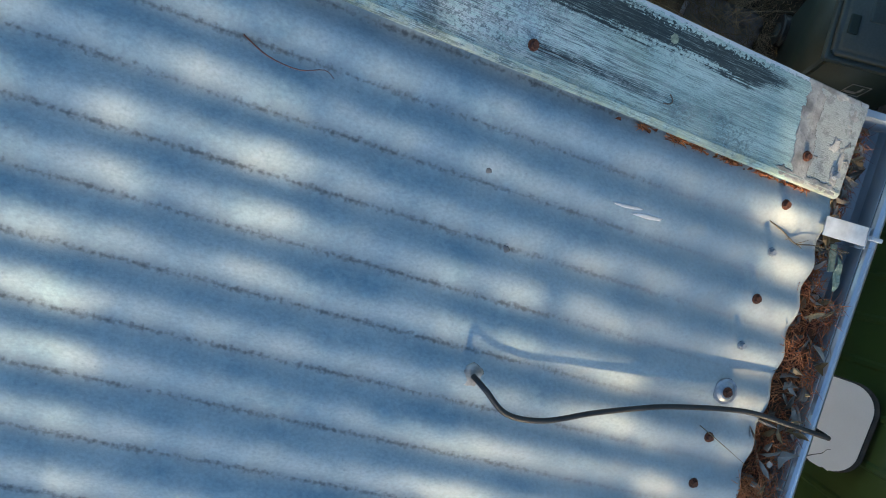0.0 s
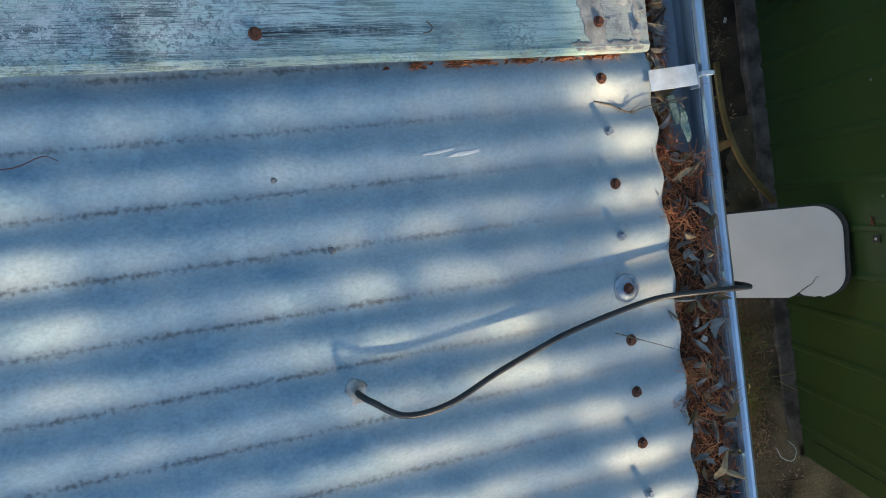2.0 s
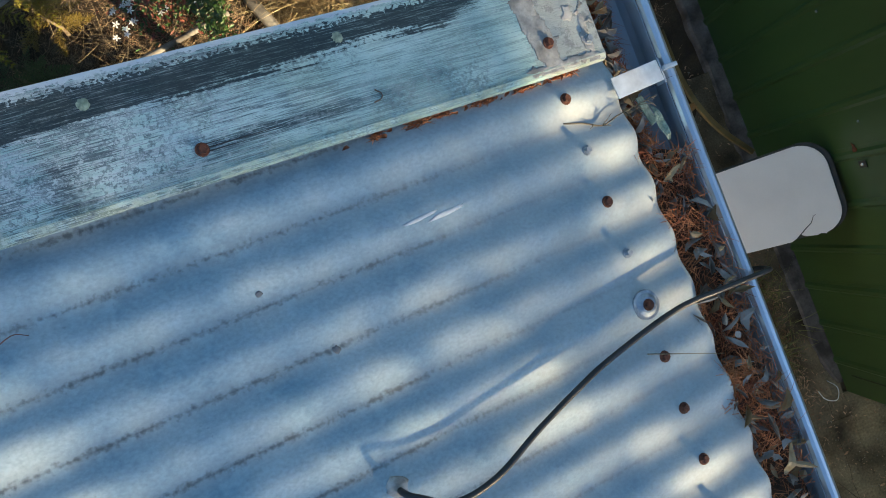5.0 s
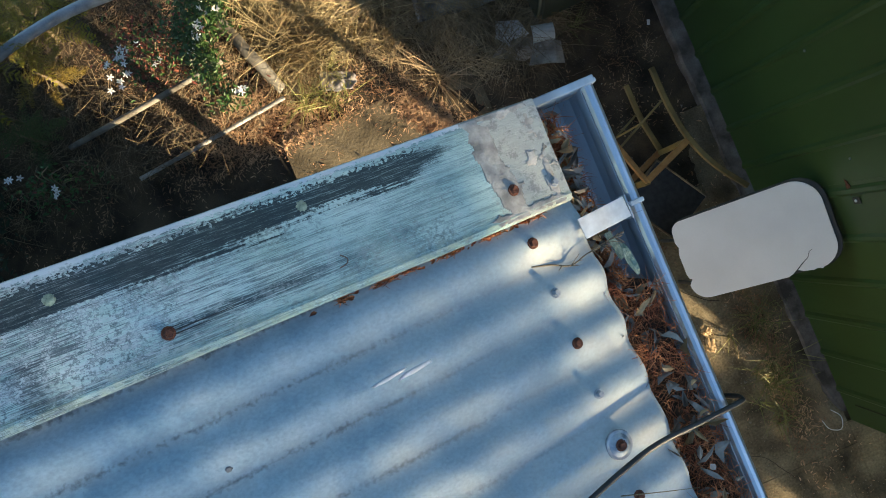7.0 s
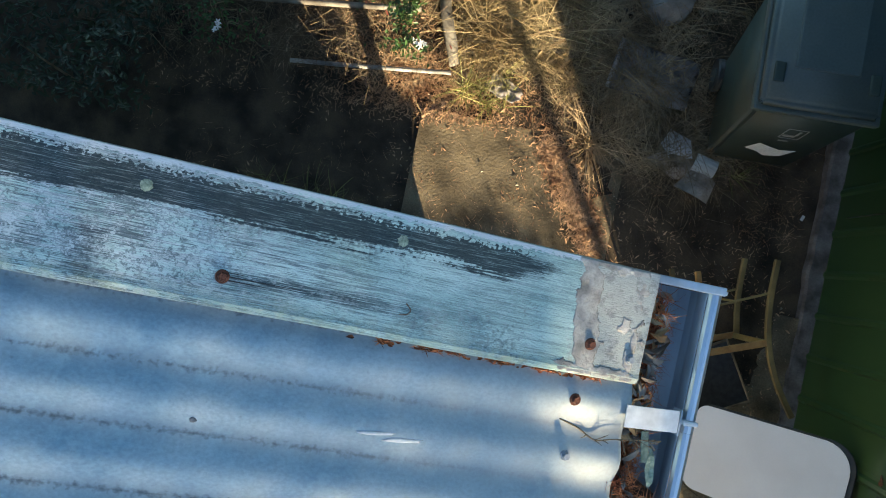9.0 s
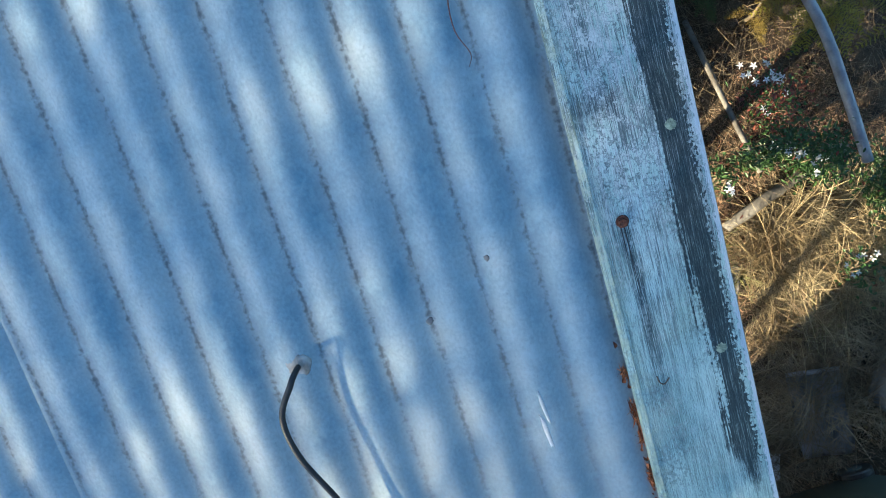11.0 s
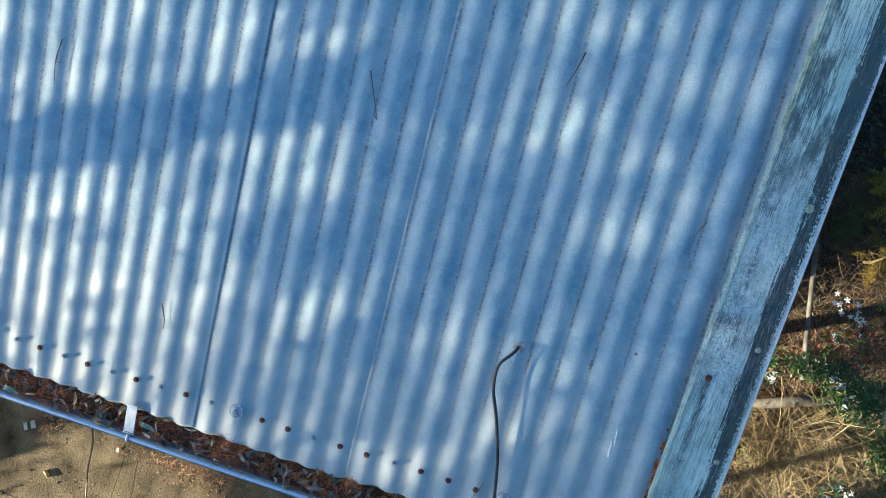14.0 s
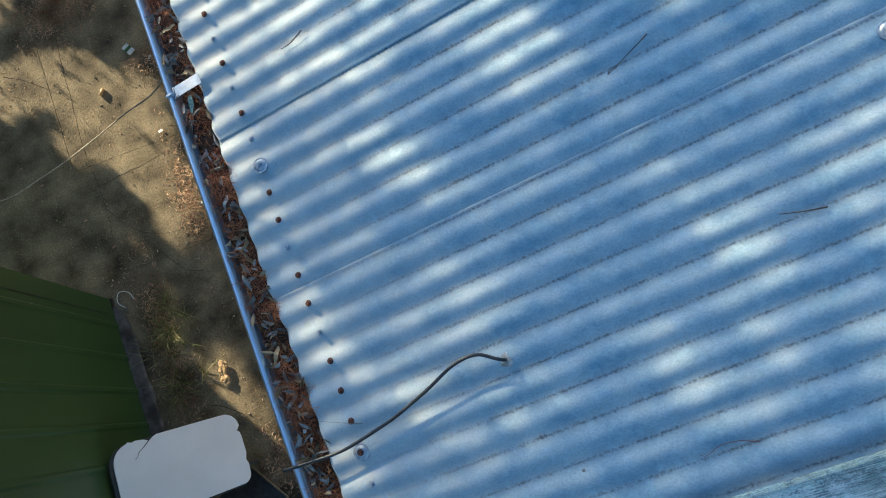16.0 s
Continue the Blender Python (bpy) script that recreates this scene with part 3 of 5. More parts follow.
# ---- the roof ----
def sheet(y0, y1, x_end, lift, label, curl=0.0):
    bm = bmesh.new()
    n = max(6, round((y1 - y0) / PITCH * 14))
    xs = [x_end - 0.006 * k for k in range(4)] + [x_end - 0.02 - 0.28 * k for k in range(1, 15)]
    rows = []
    for x in xs:
        row = []
        for k in range(n + 1):
            y = y0 + (y1 - y0) * k / n
            z = -WAVE + WAVE * math.cos(2 * math.pi * y / PITCH) + lift
            z += 0.0012 * noise.noise((x * 2, y * 9, lift * 500))
            z += curl * max(0, 1 - (y1 - y) / 0.022) ** 1.5 * (1 + 1.5 * max(0, 1 - (x_end - x) / 0.25))
            xe = x + (0.003 * noise.noise((0, y * 20, 5)) if x > x_end - 0.02 else 0)
            row.append(bm.verts.new((xe, y, z)))
        rows.append(row)
    for a, b in zip(rows, rows[1:]):
        for k in range(n):
            bm.faces.new((a[k], a[k + 1], b[k + 1], b[k]))
    bmesh.ops.recalc_face_normals(bm, faces=bm.faces[:])
    if sum(f.normal.z for f in bm.faces) < 0:
        bmesh.ops.reverse_faces(bm, faces=bm.faces[:])
    ob = thing("roof_sheet", bm, SHEET, ROOF, label, "roof sheet", "corrugated roof sheets", smooth=True)
    so = ob.modifiers.new("thickness", "SOLIDIFY")
    so.thickness, so.offset = 0.0011, -1
    return ob


def screw_mesh(radius, height, mat):
    bm = bmesh.new()
    bmesh.ops.create_cone(bm, cap_ends=True, segments=12, radius1=radius * 1.0, radius2=radius * 0.92, depth=0.002, matrix=Matrix.Translation((0, 0, 0.001)))
    bmesh.ops.create_cone(bm, cap_ends=True, segments=6, radius1=radius * 0.72, radius2=radius * 0.6, depth=height, matrix=Matrix.Translation((0, 0, 0.002 + height / 2)))
    return to_mesh("screw", bm, mat)


RUSTY = screw_mesh(0.0085, 0.005, RUST)
PLAIN = screw_mesh(0.0075, 0.006, DULL)
bmw = bmesh.new()
bmesh.ops.create_cone(bmw, cap_ends=True, segments=24, radius1=0.0215, radius2=0.0205, depth=0.003, matrix=Matrix.Translation((0, 0, 0.0005)))
bmesh.ops.create_cone(bmw, cap_ends=True, segments=24, radius1=0.0165, radius2=0.011, depth=0.004, matrix=Matrix.Translation((0, 0, 0.004)))
WASHER = to_mesh("washer", bmw, DULL)


def screws(ob, numbers, lift, x=0.0, rusty=(), washers=()):
    for k in numbers:
        at = Matrix.Translation((x + 0.003 * math.sin(7 * k), -PITCH * k, lift)) @ pose(0, 0, 0, 3 * math.sin(k * 3), 3 * math.cos(k * 5), 37 * k)
        if k in washers:
            w = new("washer", WASHER)
            w.parent, w.matrix_local = ob, at
        s = new("screw", RUSTY if k in rusty else PLAIN)
        if k in washers:
            s.parent, s.matrix_local = w, Matrix.Translation((0, 0, 0.006))
        else:
            s.parent, s.matrix_local = ob, at
        if k in rusty:
            s["label"] = "rusty hexagonal screw head"


sheet_d = sheet(-6.6, -1.92, 0.088, 0.0012, "dull galvanised corrugated sheet at the far side of the roof")
sheet_c = sheet(-1.96, -1.184, 0.091, 0.0022, "bright galvanised corrugated sheet streaked with sunlight", 0.0004)
sheet_b = sheet(-1.26, -0.705, 0.094, 0.0008, "dull galvanised corrugated sheet with a lifted lap")
sheet_a = sheet(-0.733, 0.085, 0.087, 0.0030, "dull galvanised corrugated sheet beside the painted capping")
screws(sheet_a, range(0, 10), 0.003, rusty=(0, 2, 4, 5, 6, 7, 9), washers=(4,))
screws(sheet_b, range(10, 16), 0.0008, rusty=(10, 12, 13), washers=(14,))
screws(sheet_c, range(16, 26), 0.0034, rusty=(16, 18, 20, 22, 24))
screws(sheet_d, range(26, 36), 0, rusty=(26, 29, 31, 33))
screws(sheet_a, (1, 3, 4, 7, 9), 0.003, -1.385, washers=(9,))
screws(sheet_b, (11, 13, 15), 0.0008, -1.385)
screws(sheet_c, range(17, 26, 2), 0.0034, -1.385)


def barge():
    """The capping over the roof's edge: a board with a thin lip each side, a patched end and its screws."""
    ob = base("barge_capping", ROOF @ pose(0, 0, 0.011, 0, 1.2, -0.6), "weathered pale blue painted roof edge capping with flaking paint", "capping")
    bm = bmesh.new()
    xs = [0.082 - 0.06 * k for k in range(0, 75)]
    rows = []
    for x in xs:
        w = 0.0015 * noise.noise((x * 4, 0, 0))
        prof = [(0.034 + w, -0.007), (0.036 + w, 0.0), (0.043 + w, 0.0035), (0.05, 0.002), (0.11, 0.002), (0.18, 0.003), (0.189, 0.002), (0.1905, -0.002), (0.1905, -0.075)]
        rows.append([bm.verts.new((x, y, z)) for y, z in prof])
    for a, b in zip(rows, rows[1:]):
        for k in range(len(a) - 1):
            bm.faces.new((a[k], b[k], b[k + 1], a[k + 1]))
    bmesh.ops.recalc_face_normals(bm, faces=bm.faces[:])
    if sum(f.normal.z for f in bm.faces) < 0:
        bmesh.ops.reverse_faces(bm, faces=bm.faces[:])
    bmesh.ops.solidify(bm, geom=bm.faces[:], thickness=0.0015)
    part("board", bm, PAINT, ob)
    # the patched end, smeared with grey sealant that has torn edges and holes
    bm = bmesh.new()
    nx, ny = 70, 80
    grid = {}
    for i in range(nx + 1):
        for j in range(ny + 1):
            x, y = -0.058 + 0.142 * i / nx, 0.037 + 0.152 * j / ny
            ragged = 0.55 * noise.noise((x * 38, y * 26, 3)) + 0.4 * noise.noise((x * 120, y * 90, 5))
            smear = 1 - abs(x + 0.014 + 0.10 * (y - 0.11)) / (0.020 + 0.012 * noise.noise((y * 30, 0, 8)))
            foot = 0.9 - abs(y - 0.046) / 0.008 - max(0, abs(x - 0.012) - 0.05) / 0.015
            rim = 0.8 - abs(y - 0.184) / 0.008 - max(0, abs(x - 0.012) - 0.045) / 0.015
            depth = max(smear, foot, rim, 0.15 - abs(x - 0.06) / 0.05) + ragged
            if depth > 0.0:
                z = 0.0026 + 0.0011 * min(depth, 0.6) + 0.0006 * noise.noise((x * 60, y * 45, 2)) + 0.0004 * noise.noise((x * 190, y * 190, 2))
                grid[i, j] = bm.verts.new((x, y, z))
    for i in range(nx):
        for j in range(ny):
            corner = [grid.get(k) for k in ((i, j), (i + 1, j), (i + 1, j + 1), (i, j + 1))]
            if all(corner):
                bm.faces.new(corner)
    bmesh.ops.delete(bm, geom=[v for v in bm.verts if not v.link_faces], context="VERTS")
    bmesh.ops.solidify(bm, geom=bm.faces[:], thickness=0.0012)
    part("sealant_patch", bm, LEAD, ob, "cracked grey sealant smeared over the end", smooth=True)
    for x, y, z in ((-0.482, 0.072, 0.003), (-0.002, 0.078, 0.0035), (-1.42, 0.075, 0.003), (-2.4, 0.07, 0.003)):
        s = new("screw", RUSTY)
        s.parent, s.matrix_local = ob, pose(x, y, z, 4, 3, 20)
        s["label"] = "rusty screw head"
    for k, (x, y, r) in enumerate(((-0.283, 0.157, 0.0065), (-0.582, 0.155, 0.0065), (-0.93, 0.15, 0.010))):
        bm = bmesh.new()
        bmesh.ops.create_icosphere(bm, subdivisions=3, radius=1)
        for v in bm.verts:
            q = 1 + 0.4 * noise.noise(v.co * 3 + Vector((k, 0, 0))) + 0.2 * noise.noise(v.co * 8)
            v.co = Vector((v.co.x * r * q, v.co.y * r * q, v.co.z * 0.0014 * q))
        part("lichen", bm, LICHEN, ob, "pale green lichen rosette", m=pose(x, y, 0.0032))
    hook = smooth_line([(-0.262, 0.083, 0.0032), (-0.255, 0.076, 0.0032), (-0.258, 0.070, 0.0032), (-0.268, 0.068, 0.0032)], 4)
    part("scratch", bm_tube(hook, 0.0009, 5), BARK, ob, "dark hooked scratch")
    for k in range(3):
        y = 0.0685 + 0.0045 * k
        x0 = -0.478 + 0.006 * math.sin(k * 2.3)
        x1 = x0 + (0.045, 0.09, 0.03)[k]
        line = [(x0 + (x1 - x0) * i / 6, y + 0.0012 * noise.noise((i, k, 0)), 0.0021) for i in range(7)]
        part("scratch", bm_tube(line, 0.0010, 5, 0.0003), DARK_EDGE, ob, "dark scratch beside the screw")
    s = new("screw", PLAIN)
    s.parent, s.matrix_local = ob, pose(0.062, 0.068, 0.0022)


barge()


def gutter():
    channel = [(0.028, -0.05), (0.028, -0.112), (0.034, -0.118), (0.135, -0.118), (0.153, -0.110), (0.160, -0.096), (0.160, -0.060), (0.1605, -0.053)]
    bead = [(0.1606, -0.052), (0.161, -0.050), (0.1645, -0.0455), (0.169, -0.0435), (0.174, -0.0445), (0.1785, -0.049), (0.180, -0.056), (0.179, -0.066)]
    ob = base("gutter", Matrix.Translation((0, 0, H)), "bluish galvanised roof gutter full of dry needles and leaves", "gutter")
    for y0, y1 in ((0.178, -0.02), (-0.0205, -2.3), (-2.301, -6.6)):
        for name, prof, mat in (("channel", channel, GUTTER), ("bead", bead, BEAD)):
            bm = bmesh.new()
            n = max(2, int((y0 - y1) / 0.1))
            rows = [[bm.verts.new((x + 0.0012 * noise.noise((y * 3, 0, 0)), y, z)) for x, z in prof] for y in (y0 + (y1 - y0) * k / n for k in range(n + 1))]
            for a, b in zip(rows, rows[1:]):
                for k in range(len(prof) - 1):
                    bm.faces.new((a[k], a[k + 1], b[k + 1], b[k]))
            bmesh.ops.recalc_face_normals(bm, faces=bm.faces[:])
            bmesh.ops.solidify(bm, geom=bm.faces[:], thickness=0.0012)
            part(name, bm, mat, ob, "bright rolled lip of the gutter" if name == "bead" else "")
    cap = bm_box(0.158, 0.006, 0.078, (0.106, 0.182, -0.083), 0.0015)
    part("end_cap", cap, GUTTER, ob, "pale zinc end plate")
    part("end_rim", bm_box(0.10, 0.012, 0.008, (0.132, 0.184, -0.044), 0.002), GUTTER, ob)
    return ob


gutter()


def gutter_strap(y):
    ob = base("gutter_strap", ROOF @ pose(0.055, y, 0.0075), "flat whitish metal strap holding the gutter edge", "strap", "gutter straps")
    part("plate", bm_box(0.080, 0.031, 0.002, (0.062, -0.002, 0), 0.0006, pose(0, 0, 0, 0, -4, 3)), STRAP, ob)
    part("tab", bm_box(0.003, 0.036, 0.02, (0.106, 0.002, -0.004), 0.0006), GUTTER, ob)
    part("clip", bm_box(0.024, 0.007, 0.016, (0.118, 0.004, 0.006), 0.002), GUTTER, ob, "zinc clip folded over the gutter lip")


gutter_strap(-0.009)
gutter_strap(-1.365)


def cable():
    pts = smooth_line([(-0.411, -0.377, -0.012), (-0.411, -0.378, 0.020), (-0.40, -0.386, 0.033), (-0.36, -0.411, 0.034), (-0.30, -0.409, 0.030), (-0.228, -0.383, 0.027),
                       (-0.16, -0.362, 0.024), (-0.094, -0.345, 0.022), (0.03, -0.325, 0.022), (0.12, -0.327, 0.028), (0.19, -0.331, 0.028), (0.208, -0.333, 0.016),
                       (0.208, -0.330, -0.01), (0.17, -0.318, -0.10), (0.13, -0.30, -0.25)], 7)
    ob = base("power_cable", ROOF, "black rubber cable from a roof hole over the gutter", "cable")
    part("lead", bm_tube(pts, 0.0042, 10), CABLE, ob, smooth=True)
    bm = bmesh.new()
    bmesh.ops.create_icosphere(bm, subdivisions=3, radius=1)
    for v in bm.verts:
        k = 1 + 0.18 * noise.noise(v.co * 2.1)
        v.co = Vector((v.co.x * 0.016 * k, v.co.y * 0.017 * k, v.co.z * 0.0045 * k))
    bm.transform(Matrix.Translation((-0.413, -0.376, 0.0)))
    part("sealant", bm, PUTTY, ob, "flat pale sealant round the hole", smooth=True)


cable()


def gutter_debris():
    """Dry needles, narrow leaves and compost filling the gutter under the sheet ends."""
    def top(y):
        return -0.072 + 0.014 * noise.noise((0, y * 9, 1)) - (0.022 if y > -0.10 else 0)
    bm = bmesh.new()
    rows = []
    n = 220
    for k in range(n + 1):
        y = 0.16 - 3.9 * k / n
        wide = 0.155 if y < -0.11 else 0.120
        rows.append([bm.verts.new((0.032 + (wide - 0.032) * i / 8, y, top(y) + 0.012 * noise.noise((i * 0.9, y * 30, 7)) - (0.03 if i == 8 else 0))) for i in range(9)])
    for a, b in zip(rows, rows[1:]):
        for i in range(8):
            bm.faces.new((a[i], a[i + 1], b[i + 1], b[i]))
    at = Matrix.Translation((0, 0, H))
    thing("gutter_compost", bm, COMPOST, at, "dark rotted leaf mould lying in the gutter", "leaf mould", kind="stuff", smooth=True)
    nv, nf, gv, gf, tv, tf = [], [], [], [], [], []
    for _ in range(26000):
        y = 0.14 - 3.9 * RNG.random() ** 1.35
        clump = noise.noise((3, y * 7, 0)) + noise.noise((RNG.random(), y * 19, 2))
        if clump < -0.15 and RNG.random() < 0.7:
            continue
        x = RNG.uniform(0.05, 0.154 if y < -0.12 else 0.115)
        a = RNG.uniform(0, 6.28)
        z = top(y) + RNG.uniform(0.0, 0.034) + 0.012 * max(0, clump)
        way = Vector((math.cos(a), math.sin(a), RNG.uniform(-0.3, 0.5)))
        blade(nv, nf, (x, y, z), way, RNG.uniform(0.012, 0.036), 0.0013, 0.6, 2)
    for k in range(640):
        y = 0.12 - 3.9 * RNG.random() ** 1.2
        x = RNG.uniform(0.075, 0.153 if y < -0.12 else 0.118)
        a = RNG.uniform(0, 6.28)
        way = Vector((math.cos(a), math.sin(a), RNG.uniform(-0.35, 0.35)))
        up = Vector((RNG.uniform(-0.6, 0.6), RNG.uniform(-0.6, 0.6), 1))
        args = ((x, y, top(y) + RNG.uniform(0.016, 0.042)), way, up, RNG.uniform(0.012, 0.042), RNG.uniform(0.004, 0.011), RNG.uniform(-1.6, 1.6))
        leaf(*((gv, gf) if k % 3 else (tv, tf)), *args)
    # curled leaves caught under the patched end
    for k in range(60):
        y = RNG.uniform(-0.05, 0.165)
        a, size = RNG.uniform(0, 6.28), RNG.uniform(0.014, 0.034)
        way, up = (math.cos(a), math.sin(a), RNG.uniform(-0.4, 0.5)), (RNG.uniform(-0.9, 0.9), RNG.uniform(-0.9, 0.9), 0.7)
        leaf(*((gv, gf) if k % 3 else (tv, tf)), (RNG.uniform(0.078, 0.112), y, RNG.uniform(-0.075, -0.04)), way, up, size, size * RNG.uniform(0.25, 0.5), RNG.uniform(-0.9, 0.9))
    for k in range(900):
        y = RNG.uniform(-0.11, 0.16)
        a = RNG.uniform(0, 6.28)
        blade(nv, nf, (RNG.uniform(0.06, 0.118), y, RNG.uniform(-0.088, -0.06)), (math.cos(a), math.sin(a), RNG.uniform(-0.3, 0.4)), RNG.uniform(0.012, 0.04), 0.0014, 0.5, 2)
    # tufts that have been pushed out over the sheet ends
    for cy, many in ((-0.455, 240), (-0.70, 130), (-0.215, 90), (-1.08, 120)):
        for _ in range(many):
            a = RNG.gauss(3.14, 0.9)
            blade(nv, nf, (0.098 + RNG.gauss(0, 0.012), cy + RNG.gauss(0, 0.014), -0.036 + RNG.uniform(-0.008, 0.012)), (math.cos(a), math.sin(a), RNG.uniform(0.1, 0.7)), RNG.uniform(0.012, 0.04), 0.0013, 0.9, 3)
    scatter("dry_needles", nv, nf, NEEDLE, "rust brown dry needles heaped in the gutter", "needles", at)
    scatter("grey_leaves", gv, gf, LEAF_GREY, "curled silver grey dead leaves in the gutter", "leaves", at)
    scatter("tan_leaves", tv, tf, LEAF_TAN, "curled tan dead leaves in the gutter", "leaves", at)
    nv, nf = [], []
    for _ in range(1300):
        x = RNG.uniform(-0.34, 0.06)
        if noise.noise((x * 30, 0, 0)) < 0.0 or x < -0.30 + 0.02:
            continue
        blade(nv, nf, (x, RNG.uniform(0.030, 0.038), RNG.uniform(-0.007, 0.002)), (RNG.uniform(-1, 1), RNG.uniform(-0.2, 0.2), RNG.uniform(-0.2, 0.2)), RNG.uniform(0.005, 0.014), 0.0022, 0.3, 2)
    for _ in range(40):
        x = RNG.uniform(-0.32, 0.02)
        a, size = RNG.uniform(0, 6.28), RNG.uniform(0.004, 0.011)
        leaf(nv, nf, (x, RNG.uniform(0.029, 0.037), RNG.uniform(-0.004, 0.003)), (math.cos(a), math.sin(a) * 0.35, 0.1), (RNG.uniform(-0.5, 0.5), RNG.uniform(-0.5, 0.5), 1), size, size * 0.5, 0.5)
    scatter("edge_needles", nv, nf, NEEDLE, "dark rust brown needles caught under the edge of the capping", "needles", ROOF)


gutter_debris()
thing("paint_flake", bm_box(0.011, 0.045, 0.003, (0, 0, 0), 0.001), LICHEN, pose(0.118, -0.052, H - 0.052, 3, 8, 12), "pale greenish flake of old paint in the gutter", "flake")


def gum_leaf(x, y, turn, length, mat, label):
    """One long curled leaf lying on the gutter's needles."""
    v, f = [], []
    for i in range(9):
        u = i / 8
        half = 0.13 * length * math.sin(math.pi * min(1, 0.06 + 0.94 * u)) ** 0.8 * (1 - 0.35 * u)
        rise = 0.012 * math.sin(3.1 * u) + 0.004 * math.sin(9 * u + turn)
        bend = 0.05 * length * math.sin(2.6 * u)
        for side in (-1, 0, 1):
            v.append((length * (u - 0.5), side * half + bend, rise + (0.3 * half if side else 0)))
    for i in range(8):
        for k in (0, 1):
            f.append((3 * i + k, 3 * i + 3 + k, 3 * i + 4 + k, 3 * i + 1 + k))
    me = bpy.data.meshes.new("gum_leaf")
    me.from_pydata(v, [], f)
    me.materials.append(mat)
    ob = tagged(new("gum_leaf", me), label, "leaf", "large leaves in the gutter")
    ob.matrix_world = pose(x, y, H - 0.047, 8 * math.sin(turn), 6 * math.cos(turn), turn)
    so = ob.modifiers.new("thickness", "SOLIDIFY")
    so.thickness = 0.0006


for x, y, turn, length, mat, tone in ((0.150, -1.745, 80, 0.066, LICHEN, "pale green"), (0.118, -1.545, 20, 0.050, LEAF_TAN, "tan"), (0.100, -1.395, 150, 0.055, LEAF_TAN, "tan"),
                                      (0.125, -1.315, 75, 0.060, LICHEN, "pale green"), (0.128, -0.075, 95, 0.058, LICHEN, "pale green"), (0.128, -0.600, 60, 0.052, LEAF_TAN, "tan"),
                                      (0.118, -0.150, 25, 0.036, LEAF_TAN, "tan"), (0.135, -0.315, 120, 0.042, LEAF_GREY, "silver grey"), (0.130, -0.475, 40, 0.045, LEAF_GREY, "silver grey"),
                                      (0.138, -0.800, 100, 0.050, LEAF_GREY, "silver grey"), (0.122, -1.020, 65, 0.046, LEAF_GREY, "silver grey")):
    gum_leaf(x, y, turn, length, mat, tone + " long gum leaf lying on the gutter needles")

# ---- things on the ground ----
def old_table():
    ob = base("side_table", pose(1.493, -0.622, 0.67, 0, -35, -3), "chipped white topped small table leaning against the green wall", "table")
    pts = []
    for cx, cy, a0, r in ((0.265, 0.13, 0, 0.14), (-0.33, 0.185, 90, 0.062), (-0.30, -0.125, 180, 0.095), (0.28, -0.088, 270, 0.125)):
        for k in range(9):
            a = radians(a0 + 11.25 * k)
            pts.append((cx + r * math.cos(a), cy + r * math.sin(a)))
    # the long side that ends at the crack, and small bites out of the short side
    broken = [p for p in pts if not (0.1 < p[0] < 0.29 and p[1] < -0.19)]
    broken += [(0.30, -0.217), (0.275, -0.208), (0.255, -0.214), (0.202, -0.206), (0.174, -0.190), (0.15, -0.208), (0.125, -0.219)]
    broken += [(-0.386, -0.088), (-0.372, -0.094), (-0.394, -0.06), (-0.397, 0.06), (-0.384, 0.10), (-0.396, 0.13)]
    order = sorted(broken, key=lambda p: math.atan2(p[1], p[0]))
    top = part("top", bm_prism(order, 0.008), WHITE_TOP, ob, "chipped white laminate")
    back = bm_prism([(x * 1.02 + 0.018, y * 1.02 + 0.006) for x, y in pts], 0.02, 0.003)
    back.transform(Matrix.Translation((0, 0, -0.009)))
    part("backing", back, DARK_EDGE, ob, "dark board under the laminate")
    crack = bm_tube([(0.172, -0.195, 0.0005), (0.21, -0.165, 0.0005), (0.245, -0.142, 0.0005), (0.262, -0.112, 0.0005), (0.278, -0.104, 0.0005)], 0.003, 5, 0.001)
    part("crack", crack, DARK_EDGE, top, "dark open crack")
    inv = ob.matrix_world.inverted()
    for x, y in ((1.24, -0.48), (1.24, -0.76), (1.70, -0.48), (1.70, -0.76)):
        z = 0.61 + (x - 1.47) * 0.70
        bm = bm_tube([(x, y, -0.03), (x, y, z)], 0.012, 8)
        bm.transform(inv)
        part("leg", bm, DARK_EDGE, ob)


old_table()


